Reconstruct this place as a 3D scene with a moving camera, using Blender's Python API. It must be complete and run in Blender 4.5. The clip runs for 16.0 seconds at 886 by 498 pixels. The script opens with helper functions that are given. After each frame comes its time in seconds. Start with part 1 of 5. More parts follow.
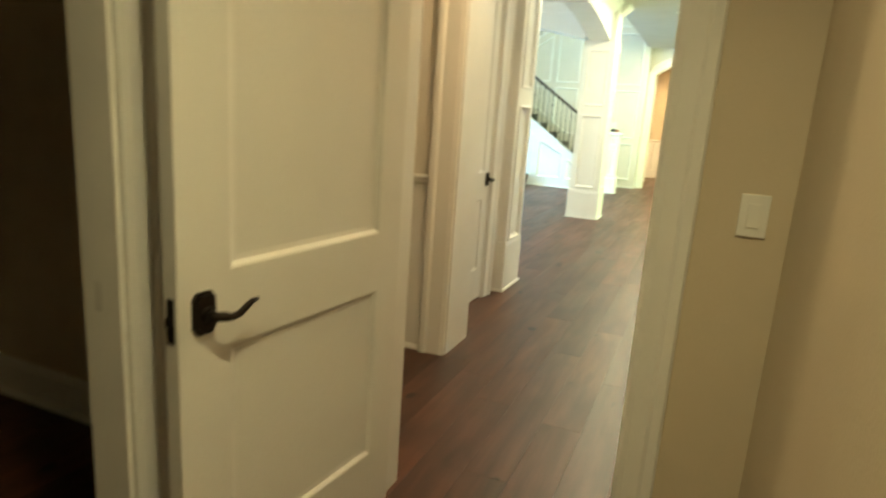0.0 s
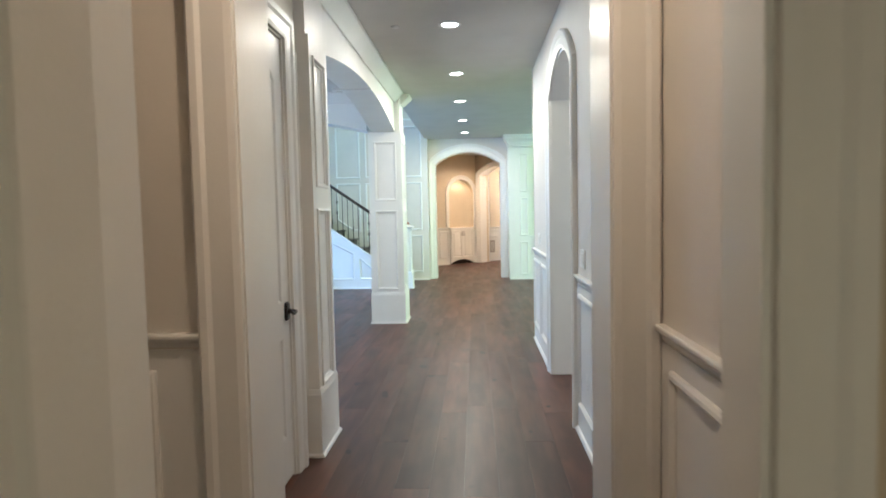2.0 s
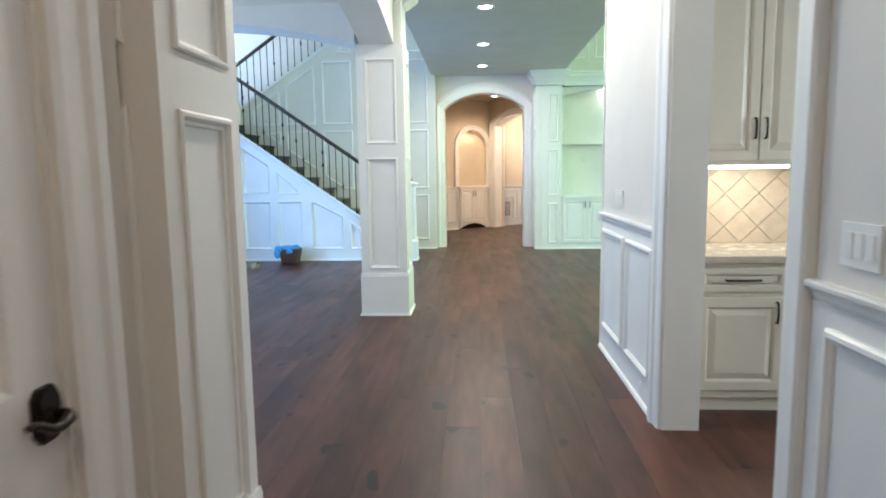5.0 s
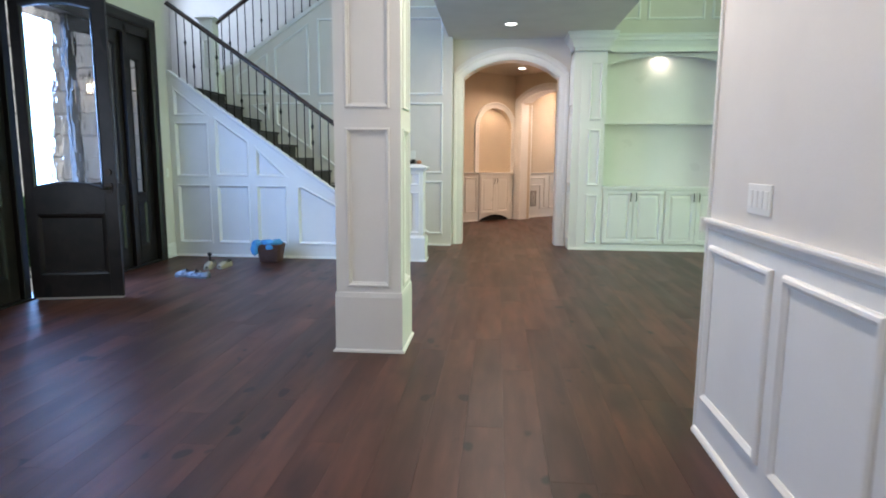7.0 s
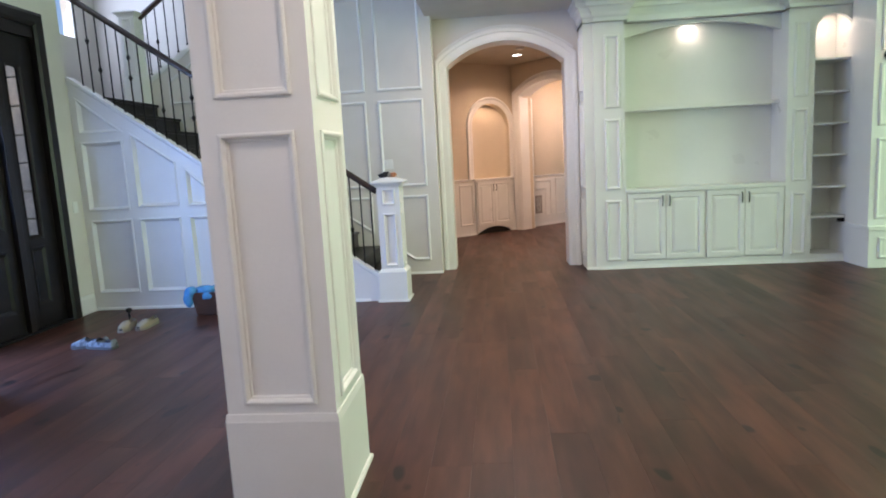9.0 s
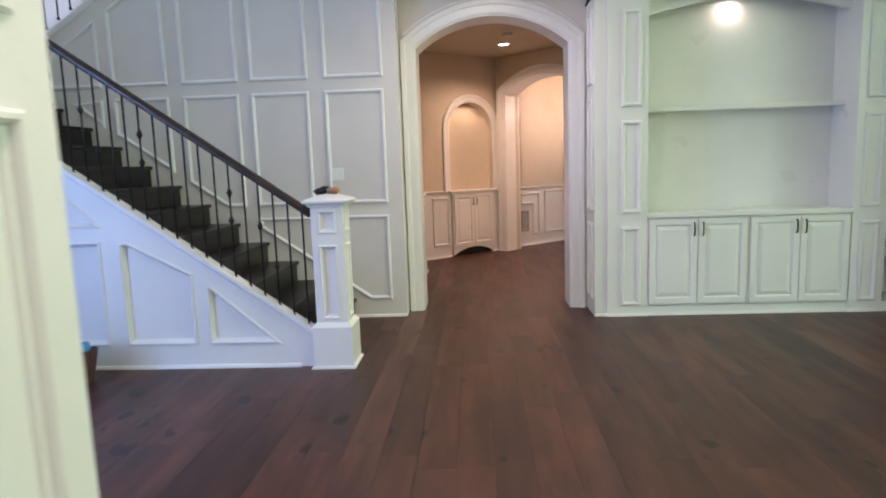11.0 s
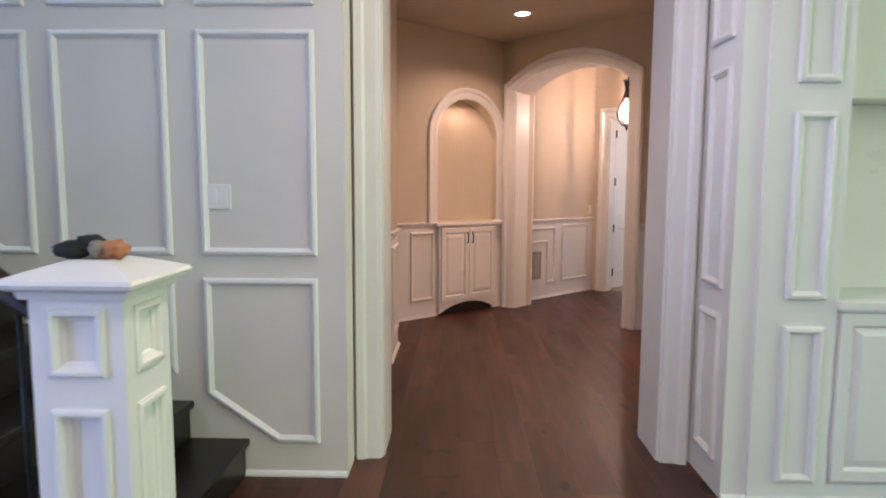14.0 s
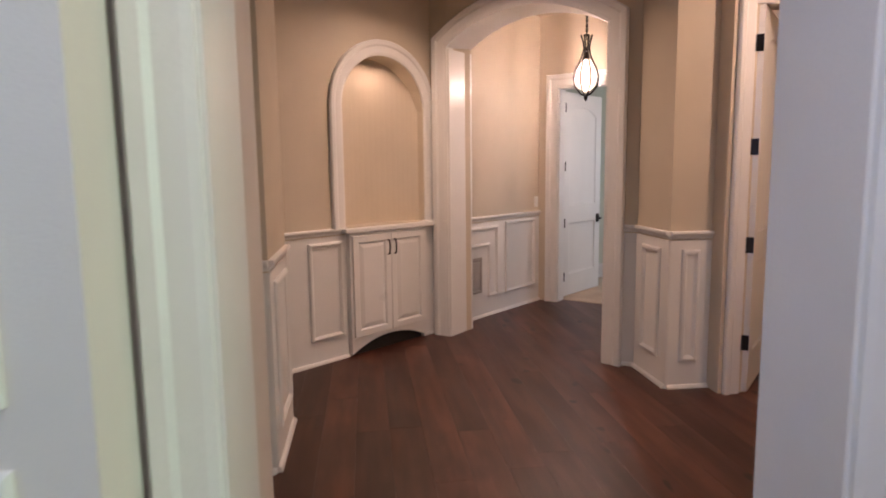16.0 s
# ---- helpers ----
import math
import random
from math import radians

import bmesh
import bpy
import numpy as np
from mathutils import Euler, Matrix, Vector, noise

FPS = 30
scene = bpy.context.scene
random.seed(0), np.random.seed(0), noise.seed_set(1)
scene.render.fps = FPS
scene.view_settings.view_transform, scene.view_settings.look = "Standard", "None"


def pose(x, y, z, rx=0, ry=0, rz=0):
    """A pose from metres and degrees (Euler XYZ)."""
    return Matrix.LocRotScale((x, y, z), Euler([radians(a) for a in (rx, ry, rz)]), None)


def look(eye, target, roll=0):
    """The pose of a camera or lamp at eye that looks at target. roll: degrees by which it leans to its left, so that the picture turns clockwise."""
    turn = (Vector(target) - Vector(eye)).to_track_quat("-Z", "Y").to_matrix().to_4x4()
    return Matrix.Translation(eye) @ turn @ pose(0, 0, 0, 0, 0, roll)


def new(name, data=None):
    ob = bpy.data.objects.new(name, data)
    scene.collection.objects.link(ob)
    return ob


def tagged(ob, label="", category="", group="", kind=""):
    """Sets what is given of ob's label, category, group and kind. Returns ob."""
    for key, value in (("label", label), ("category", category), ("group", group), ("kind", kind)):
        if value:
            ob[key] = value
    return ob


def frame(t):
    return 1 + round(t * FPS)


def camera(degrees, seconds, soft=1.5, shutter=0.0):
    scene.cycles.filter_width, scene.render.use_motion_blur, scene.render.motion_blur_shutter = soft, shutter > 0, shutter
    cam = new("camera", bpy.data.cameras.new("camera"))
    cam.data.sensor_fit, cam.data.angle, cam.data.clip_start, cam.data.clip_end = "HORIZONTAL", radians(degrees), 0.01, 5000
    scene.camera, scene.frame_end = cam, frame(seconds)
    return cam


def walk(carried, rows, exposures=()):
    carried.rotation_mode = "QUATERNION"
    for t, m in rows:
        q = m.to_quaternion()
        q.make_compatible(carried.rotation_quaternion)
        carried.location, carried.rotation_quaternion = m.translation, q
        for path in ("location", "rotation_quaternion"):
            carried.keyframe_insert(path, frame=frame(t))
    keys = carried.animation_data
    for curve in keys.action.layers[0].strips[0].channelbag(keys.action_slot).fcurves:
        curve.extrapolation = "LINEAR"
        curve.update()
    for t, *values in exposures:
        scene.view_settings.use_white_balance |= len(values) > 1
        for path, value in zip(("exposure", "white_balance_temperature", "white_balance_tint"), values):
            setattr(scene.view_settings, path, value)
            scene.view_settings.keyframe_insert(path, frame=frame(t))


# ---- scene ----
cam = camera(71.2, 16.0, soft=1.8, shutter=0.5)
PATH = [
    (0, (0.233, 0.397, 1.426), (-0.513, 2.201, 0.99), 3.9),
    (0.5, (0.169, 0.602, 1.454), (-0.391, 2.498, 1.152), -1.2),
    (1, (-0.001, 0.858, 1.475), (-0.292, 2.827, 1.283), -2.4),
    (1.5, (-0.115, 1.201, 1.48), (-0.237, 3.192, 1.333), -0.4),
    (2, (-0.232, 1.498, 1.474), (-0.338, 3.492, 1.353), -1.2),
    (2.5, (-0.296, 1.818, 1.461), (-0.362, 3.813, 1.344), -2.5),
    (3, (-0.343, 2.201, 1.447), (-0.457, 4.195, 1.341), -1.3),
    (3.5, (-0.41, 2.591, 1.433), (-0.518, 4.582, 1.283), -1.8),
    (4, (-0.427, 3.014, 1.406), (-0.495, 5.004, 1.223), -0.3),
    (4.5, (-0.48, 3.417, 1.379), (-0.576, 5.403, 1.159), -0.9),
    (7, (-0.555, 5.605, 1.312), (-0.726, 7.577, 1.021), 0.4),
    (7.5, (-0.555, 6.063, 1.319), (-0.707, 8.033, 1.008), -1.7),
    (8, (-0.56, 6.51, 1.328), (-0.744, 8.478, 1.027), -1.4),
    (8.5, (-0.567, 6.958, 1.339), (-0.700, 8.934, 1.061), -2.5),
    (9, (-0.521, 7.373, 1.358), (-0.707, 9.345, 1.079), -3.1),
    (9.5, (-0.549, 7.842, 1.354), (-0.736, 9.815, 1.083), -1.9),
    (12, (-0.565, 10.092, 1.435), (-0.646, 12.073, 1.172), -2.3),
    (12.5, (-0.622, 10.612, 1.418), (-0.702, 12.595, 1.165), -1.4),
    (13, (-0.659, 11.059, 1.412), (-0.761, 13.042, 1.177), 0.9),
    (13.5, (-0.655, 11.551, 1.416), (-0.703, 13.541, 1.22), -0.3),
    (14, (-0.706, 11.987, 1.418), (-0.758, 13.976, 1.213), 0.3),
    (14.5, (-0.73, 12.472, 1.398), (-0.69, 14.457, 1.152), -2.2),
    (15, (-0.741, 12.956, 1.413), (-0.683, 14.939, 1.164), -0.6),
    (15.5, (-0.814, 13.401, 1.443), (-0.651, 15.377, 1.175), -1.0),
    (16, (-0.789, 13.834, 1.453), (-0.545, 15.802, 1.2), -0.7),
]
EXPOSURES = [(0, 1.03, 7600, -15), (0.5, 0.7, 7000, -6), (1.0, 0.52, 5800, -10), (1.5, 0.3, 5600, -1), (2.5, 0.44, 5300, 0), (4.5, 0.36, 5360, 0), (7, -0.16, 5780, 11), (8.5, -0.2, 5900, 14), (9.5, -0.33, 5900, 20), (12.5, -0.34, 5900, 22), (14, -0.42, 5800, 24), (15.5, -0.46, 5850, 24), (16, -0.57, 5600, 21)]
walk(cam, [(t, look(eye, target, roll)) for t, eye, target, roll in PATH], EXPOSURES)

CEIL = 3.05

# ---- world, sun and large lights ----
world = bpy.data.worlds.new("world")
scene.world = world
world.use_nodes = True
wn = world.node_tree.nodes
sky = wn.new("ShaderNodeTexSky")
sky.sky_type, sky.sun_disc = "NISHITA", False
sky.sun_elevation, sky.sun_rotation = radians(40), radians(184)
wn["Background"].inputs["Strength"].default_value = 0.15
world.node_tree.links.new(sky.outputs[0], wn["Background"].inputs["Color"])
sun = new("sun", bpy.data.lights.new("sun", "SUN"))
sun.data.energy, sun.data.angle, sun.data.color = 4.6, radians(0.6), (1.0, 0.95, 0.86)
sun.matrix_world = look((-10.2, -8, 15), (-9, 10, 0))


def lamp(name, kind, at, aim, watts, color, size=0.1, size_y=None, spread=None):
    ob = new(name, bpy.data.lights.new(name, kind))
    ob.matrix_world = look(at, aim)
    ob.data.energy, ob.data.color = watts, color
    if kind == "AREA":
        ob.data.shape, ob.data.size = ("RECTANGLE", size) if size_y else ("DISK", size)
        if size_y:
            ob.data.size_y = size_y
        if spread:
            ob.data.spread = radians(spread)
    elif kind == "POINT":
        ob.data.shadow_soft_size = size
    return ob


DAY_BLUE, DAY_GREEN, WARM, AMBER = (0.42, 0.63, 1.0), (0.70, 1.0, 0.57), (1.0, 0.80, 0.58), (1.0, 0.65, 0.40)
lamp("daylight_front_door", "AREA", (-4.99, 11.2, 1.35), (0, 11.4, 1.0), 125, (0.32, 0.54, 1.0), 0.66, 2.5)
lamp("daylight_foyer_window", "AREA", (-4.9, 11.6, 4.4), (0, 11.9, 1.2), 85, (0.77, 0.86, 1.0), 2.6, 1.5)
# Front window is unseen and assumed; the lamp aims at the foyer header.
lamp("front_room_fill", "AREA", (-4.78, 7.4, 1.7), (-2.2, 9.0, 2.2), 52, (0.74, 0.84, 1.0), 2.0, 2.0)
lamp("daylight_landing_window", "AREA", (-6.1, 14.9, 4.2), (-3, 14.9, 3.2), 70, (0.70, 0.80, 1.0), 1.6, 1.8)
lamp("daylight_living_low", "AREA", (7.9, 11.6, 1.6), (0, 11.8, 1.2), 290, DAY_GREEN, 4.6, 2.4)
lamp("daylight_living_high", "AREA", (7.9, 11.6, 4.3), (0, 11.8, 1.8), 205, DAY_GREEN, 4.6, 1.8)
lamp("daylight_kitchen", "AREA", (3.9, 6.2, 1.7), (0, 6.0, 1.2), 48, (1.0, 0.98, 0.95), 1.6, 1.4)
lamp("daylight_bedroom", "AREA", (4.4, 20.4, 1.6), (2, 20.4, 1.2), 30, (0.98, 1.0, 0.90), 1.8, 1.6)

# ---- materials ----


def node_mat(name):
    m = bpy.data.materials.new(name)
    m.use_nodes = True
    return m, m.node_tree.nodes, m.node_tree.links, m.node_tree.nodes["Principled BSDF"]


def mixed(nt, a, b, fac):
    n = nt.nodes.new("ShaderNodeMix")
    n.data_type = "RGBA"
    for i, v in ((6, a), (7, b)):
        if isinstance(v, tuple):
            n.inputs[i].default_value = (*v, 1)
        else:
            nt.links.new(v, n.inputs[i])
    nt.links.new(fac, n.inputs[0])
    return n.outputs[2]


def noise_out(nt, scale, detail=4.0, stretch=(1, 1, 1), source="Object", shift=None):
    co = nt.nodes.new("ShaderNodeTexCoord")
    mp = nt.nodes.new("ShaderNodeMapping")
    mp.inputs["Scale"].default_value = stretch
    nt.links.new(co.outputs[source], mp.inputs["Vector"])
    vec = mp.outputs[0]
    if shift is not None:
        add = nt.nodes.new("ShaderNodeVectorMath")
        nt.links.new(vec, add.inputs[0])
        nt.links.new(shift, add.inputs[1])
        vec = add.outputs[0]
    n = nt.nodes.new("ShaderNodeTexNoise")
    n.inputs["Scale"].default_value, n.inputs["Detail"].default_value = scale, detail
    nt.links.new(vec, n.inputs["Vector"])
    return n.outputs["Fac"]


def ramp(nt, fac, lo, hi):
    n = nt.nodes.new("ShaderNodeMapRange")
    n.inputs[1].default_value, n.inputs[2].default_value = lo, hi
    nt.links.new(fac, n.inputs[0])
    return n.outputs[0]


def surface(name, color, rough=0.5, metal=0.0, vary=0.06, scale=3.0, fine=60.0, bump=0.02, stretch=(1, 1, 1), coat=0.0, shade=None):
    """A painted, plastered, woven or metal surface: broad stains and a fine grain on one base colour."""
    m, nodes, links, bsdf = node_mat(name)
    nt = m.node_tree
    dark = shade or tuple(c * (1 - 2.2 * vary) for c in color)
    broad, grain = noise_out(nt, scale, 3.0), noise_out(nt, fine, 3.0, stretch)
    col = mixed(nt, color, dark, ramp(nt, broad, 0.42, 0.72))
    col = mixed(nt, col, tuple(c * (1 - vary) for c in color), ramp(nt, grain, 0.45, 0.7))
    links.new(col, bsdf.inputs["Base Color"])
    mr = nodes.new("ShaderNodeMapRange")
    mr.inputs[3].default_value, mr.inputs[4].default_value = max(rough - 0.08, 0.02), min(rough + 0.10, 1)
    links.new(broad, mr.inputs[0])
    links.new(mr.outputs[0], bsdf.inputs["Roughness"])
    bsdf.inputs["Metallic"].default_value = metal
    bsdf.inputs["Coat Weight"].default_value = coat
    if bump:
        b = nodes.new("ShaderNodeBump")
        b.inputs["Strength"].default_value, b.inputs["Distance"].default_value = bump * 10, 0.002
        links.new(grain, b.inputs["Height"])
        links.new(b.outputs[0], bsdf.inputs["Normal"])
    return m


def wood(name, light, dark, rough, islands=False):
    """Stained boards whose grain runs along the local y axis; each board has a tone of its own."""
    m, nodes, links, bsdf = node_mat(name)
    nt = m.node_tree
    rnd = nodes.new("ShaderNodeNewGeometry").outputs["Random Per Island"] if islands else nodes.new("ShaderNodeObjectInfo").outputs["Random"]
    mul = nodes.new("ShaderNodeVectorMath")
    mul.operation = "SCALE"
    mul.inputs[0].default_value = (37.0, 91.0, 53.0)
    links.new(rnd, mul.inputs["Scale"])
    shift = mul.outputs[0]
    grain = noise_out(nt, 2.4, 4.0, (6, 0.7, 6), shift=shift)
    streak = noise_out(nt, 1.6, 2.0, (3, 0.5, 3), shift=shift)
    pore = noise_out(nt, 26.0, 2.0, (12, 0.5, 12), shift=shift)
    knot = noise_out(nt, 3.2, 1.0, (2.0, 1.1, 1), shift=shift)
    blotch = noise_out(nt, 2.2, 3.0, (2.2, 0.9, 2.2), shift=shift)
    col = mixed(nt, dark, light, ramp(nt, grain, 0.32, 0.68))
    col = mixed(nt, col, tuple(c * 0.55 for c in dark), ramp(nt, blotch, 0.50, 0.80))
    col = mixed(nt, col, tuple(c * 0.7 for c in dark), ramp(nt, streak, 0.5, 0.85))
    col = mixed(nt, col, tuple(c * 0.18 for c in dark), ramp(nt, knot, 0.70, 0.735))
    hsv = nodes.new("ShaderNodeHueSaturation")
    tone = nodes.new("ShaderNodeMapRange")
    tone.inputs[3].default_value, tone.inputs[4].default_value = 0.72, 1.34
    links.new(rnd, tone.inputs[0])
    links.new(tone.outputs[0], hsv.inputs["Value"])
    links.new(col, hsv.inputs["Color"])
    links.new(hsv.outputs[0], bsdf.inputs["Base Color"])
    mr = nodes.new("ShaderNodeMapRange")
    mr.inputs[3].default_value, mr.inputs[4].default_value = rough - 0.08, rough + 0.12
    links.new(streak, mr.inputs[0])
    links.new(mr.outputs[0], bsdf.inputs["Roughness"])
    bsdf.inputs["Specular IOR Level"].default_value = 0.39
    b = nodes.new("ShaderNodeBump")
    b.inputs["Strength"].default_value, b.inputs["Distance"].default_value = 0.25, 0.001
    links.new(pore, b.inputs["Height"])
    links.new(b.outputs[0], bsdf.inputs["Normal"])
    return m


def glowing(name, color, strength):
    m, nodes, links, bsdf = node_mat(name)
    bsdf.inputs["Base Color"].default_value = (*color, 1)
    bsdf.inputs["Emission Color"].default_value = (*color, 1)
    bsdf.inputs["Emission Strength"].default_value = strength
    return m


def glass_mat(name, rough, wave, scale=5.0, stretch=(1, 1, 1), tint=(1, 1, 1)):
    m, nodes, links, bsdf = node_mat(name)
    bsdf.inputs["Base Color"].default_value = (*tint, 1)
    bsdf.inputs["Transmission Weight"].default_value = 1.0
    bsdf.inputs["Roughness"].default_value, bsdf.inputs["IOR"].default_value = rough, 1.35
    if wave:
        b = nodes.new("ShaderNodeBump")
        b.inputs["Strength"].default_value, b.inputs["Distance"].default_value = wave, 0.02
        links.new(noise_out(m.node_tree, scale, 2.0, stretch), b.inputs["Height"])
        links.new(b.outputs[0], bsdf.inputs["Normal"])
    return m


WHITE = surface("white_trim_paint", (0.80, 0.79, 0.765), 0.34, vary=0.025, fine=90, bump=0.008)
CABINET = surface("cabinet_paint", (0.80, 0.79, 0.76), 0.30, vary=0.02, fine=90, bump=0.006)
CREAM = surface("cream_cabinet_paint", (0.70, 0.65, 0.54), 0.34, vary=0.03, fine=90, bump=0.006)
GREIGE = surface("greige_wall_paint", (0.72, 0.68, 0.62), 0.62, vary=0.03, fine=140, bump=0.03)
TAN = surface("tan_wall_paint", (0.62, 0.54, 0.42), 0.62, vary=0.03, fine=140, bump=0.03)
CEILING = surface("ceiling_paint", (0.62, 0.60, 0.56), 0.75, vary=0.03, fine=160, bump=0.04)
PLANK = wood("walnut_floor_boards", (0.094, 0.0340, 0.0200), (0.046, 0.0168, 0.0106), 0.39)
PLANK_ISLE = wood("walnut_floor_boards_far", (0.094, 0.0340, 0.0200), (0.046, 0.0168, 0.0106), 0.39, islands=True)
TREAD = wood("ebony_stair_wood", (0.014, 0.011, 0.010), (0.006, 0.005, 0.005), 0.34)
RAILWOOD = wood("dark_handrail_wood", (0.060, 0.034, 0.026), (0.028, 0.016, 0.013), 0.30)
DOORWOOD = wood("espresso_door_wood", (0.015, 0.010, 0.009), (0.006, 0.0045, 0.004), 0.34)
IRON = surface("black_iron", (0.022, 0.020, 0.020), 0.42, metal=0.6, vary=0.1, fine=200, bump=0.02)
BRONZE = surface("oil_rubbed_bronze", (0.035, 0.028, 0.024), 0.35, metal=0.8, vary=0.12, fine=200, bump=0.01)
PLATE = surface("white_plastic", (0.82, 0.81, 0.77), 0.3, vary=0.01, bump=0)
DARK = surface("dark_void_lining", (0.02, 0.018, 0.016), 0.9, vary=0.1)
STEEL = surface("grey_vent_metal", (0.42, 0.38, 0.34), 0.5, metal=0.3, vary=0.05)
LIGHT_LENS = glowing("lamp_lens", (1.0, 0.93, 0.82), 14.0)
BULB = glowing("warm_bulb", (1.0, 0.74, 0.46), 30.0)
FILAMENT = glowing("bulb_filament", (1.0, 0.78, 0.52), 400.0)
CARPET = surface("tan_carpet", (0.50, 0.40, 0.30), 0.95, vary=0.1, fine=300, bump=0.2)
STONE_TOP = surface("beige_stone_counter", (0.60, 0.52, 0.42), 0.25, vary=0.14, scale=14, fine=60, bump=0)
TILE = surface("travertine_tile", (0.62, 0.50, 0.36), 0.45, vary=0.10, scale=12, fine=60, bump=0.03)
TEXTURED = glass_mat("rain_glass", 0.03, 0.75, 16.0, (1.0, 1.0, 0.22))
SEEDY = glass_mat("seedy_glass", 0.01, 0.10, 7.0, (1.0, 1.0, 0.5))
CLEAR = glass_mat("clear_glass", 0.0, 0.0)
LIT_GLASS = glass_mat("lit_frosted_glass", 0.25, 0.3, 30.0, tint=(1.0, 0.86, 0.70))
LIT_GLASS.node_tree.nodes["Principled BSDF"].inputs["Emission Color"].default_value = (1.0, 0.72, 0.52, 1)
LIT_GLASS.node_tree.nodes["Principled BSDF"].inputs["Emission Strength"].default_value = 2.6
FIREBOX = surface("black_firebox", (0.016, 0.015, 0.015), 0.35, vary=0.1)

# ---- mesh helpers ----


def ident(a, b, c):
    return (a, b, c)


def quad(bm, pts):
    return bm.faces.new([bm.verts.new(p) for p in pts])


def box(bm, x0, y0, z0, x1, y1, z1, at=ident, bevel=0.0):
    """A box in the coordinates of at(); bevel cuts all its edges."""
    x0, x1, y0, y1, z0, z1 = min(x0, x1), max(x0, x1), min(y0, y1), max(y0, y1), min(z0, z1), max(z0, z1)
    v = [bm.verts.new((x, y, z)) for x in (x0, x1) for y in (y0, y1) for z in (z0, z1)]
    faces = [bm.faces.new([v[i] for i in f]) for f in ((0, 1, 3, 2), (4, 6, 7, 5), (0, 4, 5, 1), (2, 3, 7, 6), (0, 2, 6, 4), (1, 5, 7, 3))]
    if bevel:
        made = bmesh.ops.bevel(bm, geom=list({e for f in faces for e in f.edges}), offset=bevel, segments=2, profile=0.6, affect="EDGES")
        v = list({w for f in made["faces"] for w in f.verts} | {w for w in v if w.is_valid})
    for w in v:
        w.co = at(*w.co)


def sweep(bm, path, profile, at=ident, closed=False):
    """Runs a profile of (sideways, out) along a flat path with mitred corners; sideways is to the left of the way."""
    n = len(path)
    rings = []
    for i, p in enumerate(path):
        p = Vector(p)
        a = Vector(path[i - 1]) if (closed or i > 0) else None
        b = Vector(path[(i + 1) % n]) if (closed or i < n - 1) else None
        d0 = (p - a).normalized() if a is not None else None
        d1 = (b - p).normalized() if b is not None else None
        d0, d1 = d0 or d1, d1 or d0
        n0, n1 = Vector((-d0.y, d0.x)), Vector((-d1.y, d1.x))
        m = n0 + n1
        m = m / max(m.length_squared, 1e-6) * 2
        rings.append([bm.verts.new(at(*(p + m * off), out)) for off, out in profile])
    k = len(profile)
    for i in range(n if closed else n - 1):
        r, s = rings[i], rings[(i + 1) % n]
        for j in range(k - 1):
            bm.faces.new((r[j], r[j + 1], s[j + 1], s[j]))
        bm.faces.new((r[-1], r[0], s[0], s[-1]))
    if not closed:
        bm.faces.new(rings[0]), bm.faces.new(rings[-1])


def tube(bm, pts, radius, seg=8, at=ident):
    """A round bar through points of one or several radii."""
    radii = radius if isinstance(radius, (list, tuple)) else [radius] * len(pts)
    pts = [Vector(p) for p in pts]
    rings = []
    for i, p in enumerate(pts):
        d = (pts[min(i + 1, len(pts) - 1)] - pts[max(i - 1, 0)]).normalized()
        side = d.orthogonal().normalized() if i == 0 else (side - d * side.dot(d)).normalized()
        up = d.cross(side)
        rings.append([bm.verts.new(at(*(p + radii[i] * (math.cos(a) * side + math.sin(a) * up)))) for a in (2 * math.pi * j / seg for j in range(seg))])
    for r, s in zip(rings, rings[1:]):
        for j in range(seg):
            bm.faces.new((r[j], r[(j + 1) % seg], s[(j + 1) % seg], s[j]))
    bm.faces.new(rings[0]), bm.faces.new(rings[-1])


def lathe(bm, profile, centre=(0, 0, 0), seg=24, at=ident):
    """Turns a profile of (radius, z) about an upright axis."""
    rings = [[bm.verts.new(at(centre[0] + r * math.cos(a), centre[1] + r * math.sin(a), centre[2] + z)) for a in (2 * math.pi * j / seg for j in range(seg))] for r, z in profile]
    for r, s in zip(rings, rings[1:]):
        for j in range(seg):
            bm.faces.new((r[j], r[(j + 1) % seg], s[(j + 1) % seg], s[j]))
    bm.faces.new(rings[0]), bm.faces.new(rings[-1])


def prism(bm, poly, c0, c1, at=ident):
    """A flat polygon given thickness from c0 to c1."""
    lo, hi = [bm.verts.new(at(a, b, c0)) for a, b in poly], [bm.verts.new(at(a, b, c1)) for a, b in poly]
    bm.faces.new(lo), bm.faces.new(hi)
    for i in range(len(poly)):
        j = (i + 1) % len(poly)
        bm.faces.new((lo[i], lo[j], hi[j], hi[i]))


def arc(u0, u1, spring, apex, n=20):
    """A low arch from (u0, spring) over the apex to (u1, spring), as part of a circle."""
    half, rise = (u1 - u0) / 2, apex - spring
    r = (half * half + rise * rise) / (2 * rise)
    mid = (u0 + u1) / 2
    return [(mid + half * (2 * i / n - 1), apex - r + math.sqrt(max(r * r - (half * (2 * i / n - 1)) ** 2, 0))) for i in range(n + 1)]


def ellipse(u0, u1, spring, apex, n=24):
    mid, half = (u0 + u1) / 2, (u1 - u0) / 2
    return [(mid - half * math.cos(math.pi * i / n), spring + (apex - spring) * math.sin(math.pi * i / n)) for i in range(n + 1)]


def finish(name, bm, material, smooth=False):
    bmesh.ops.recalc_face_normals(bm, faces=bm.faces)
    me = bpy.data.meshes.new(name)
    bm.to_mesh(me)
    bm.free()
    me.materials.append(material)
    if smooth:
        for p in me.polygons:
            p.use_smooth = True
    return new(name, me)


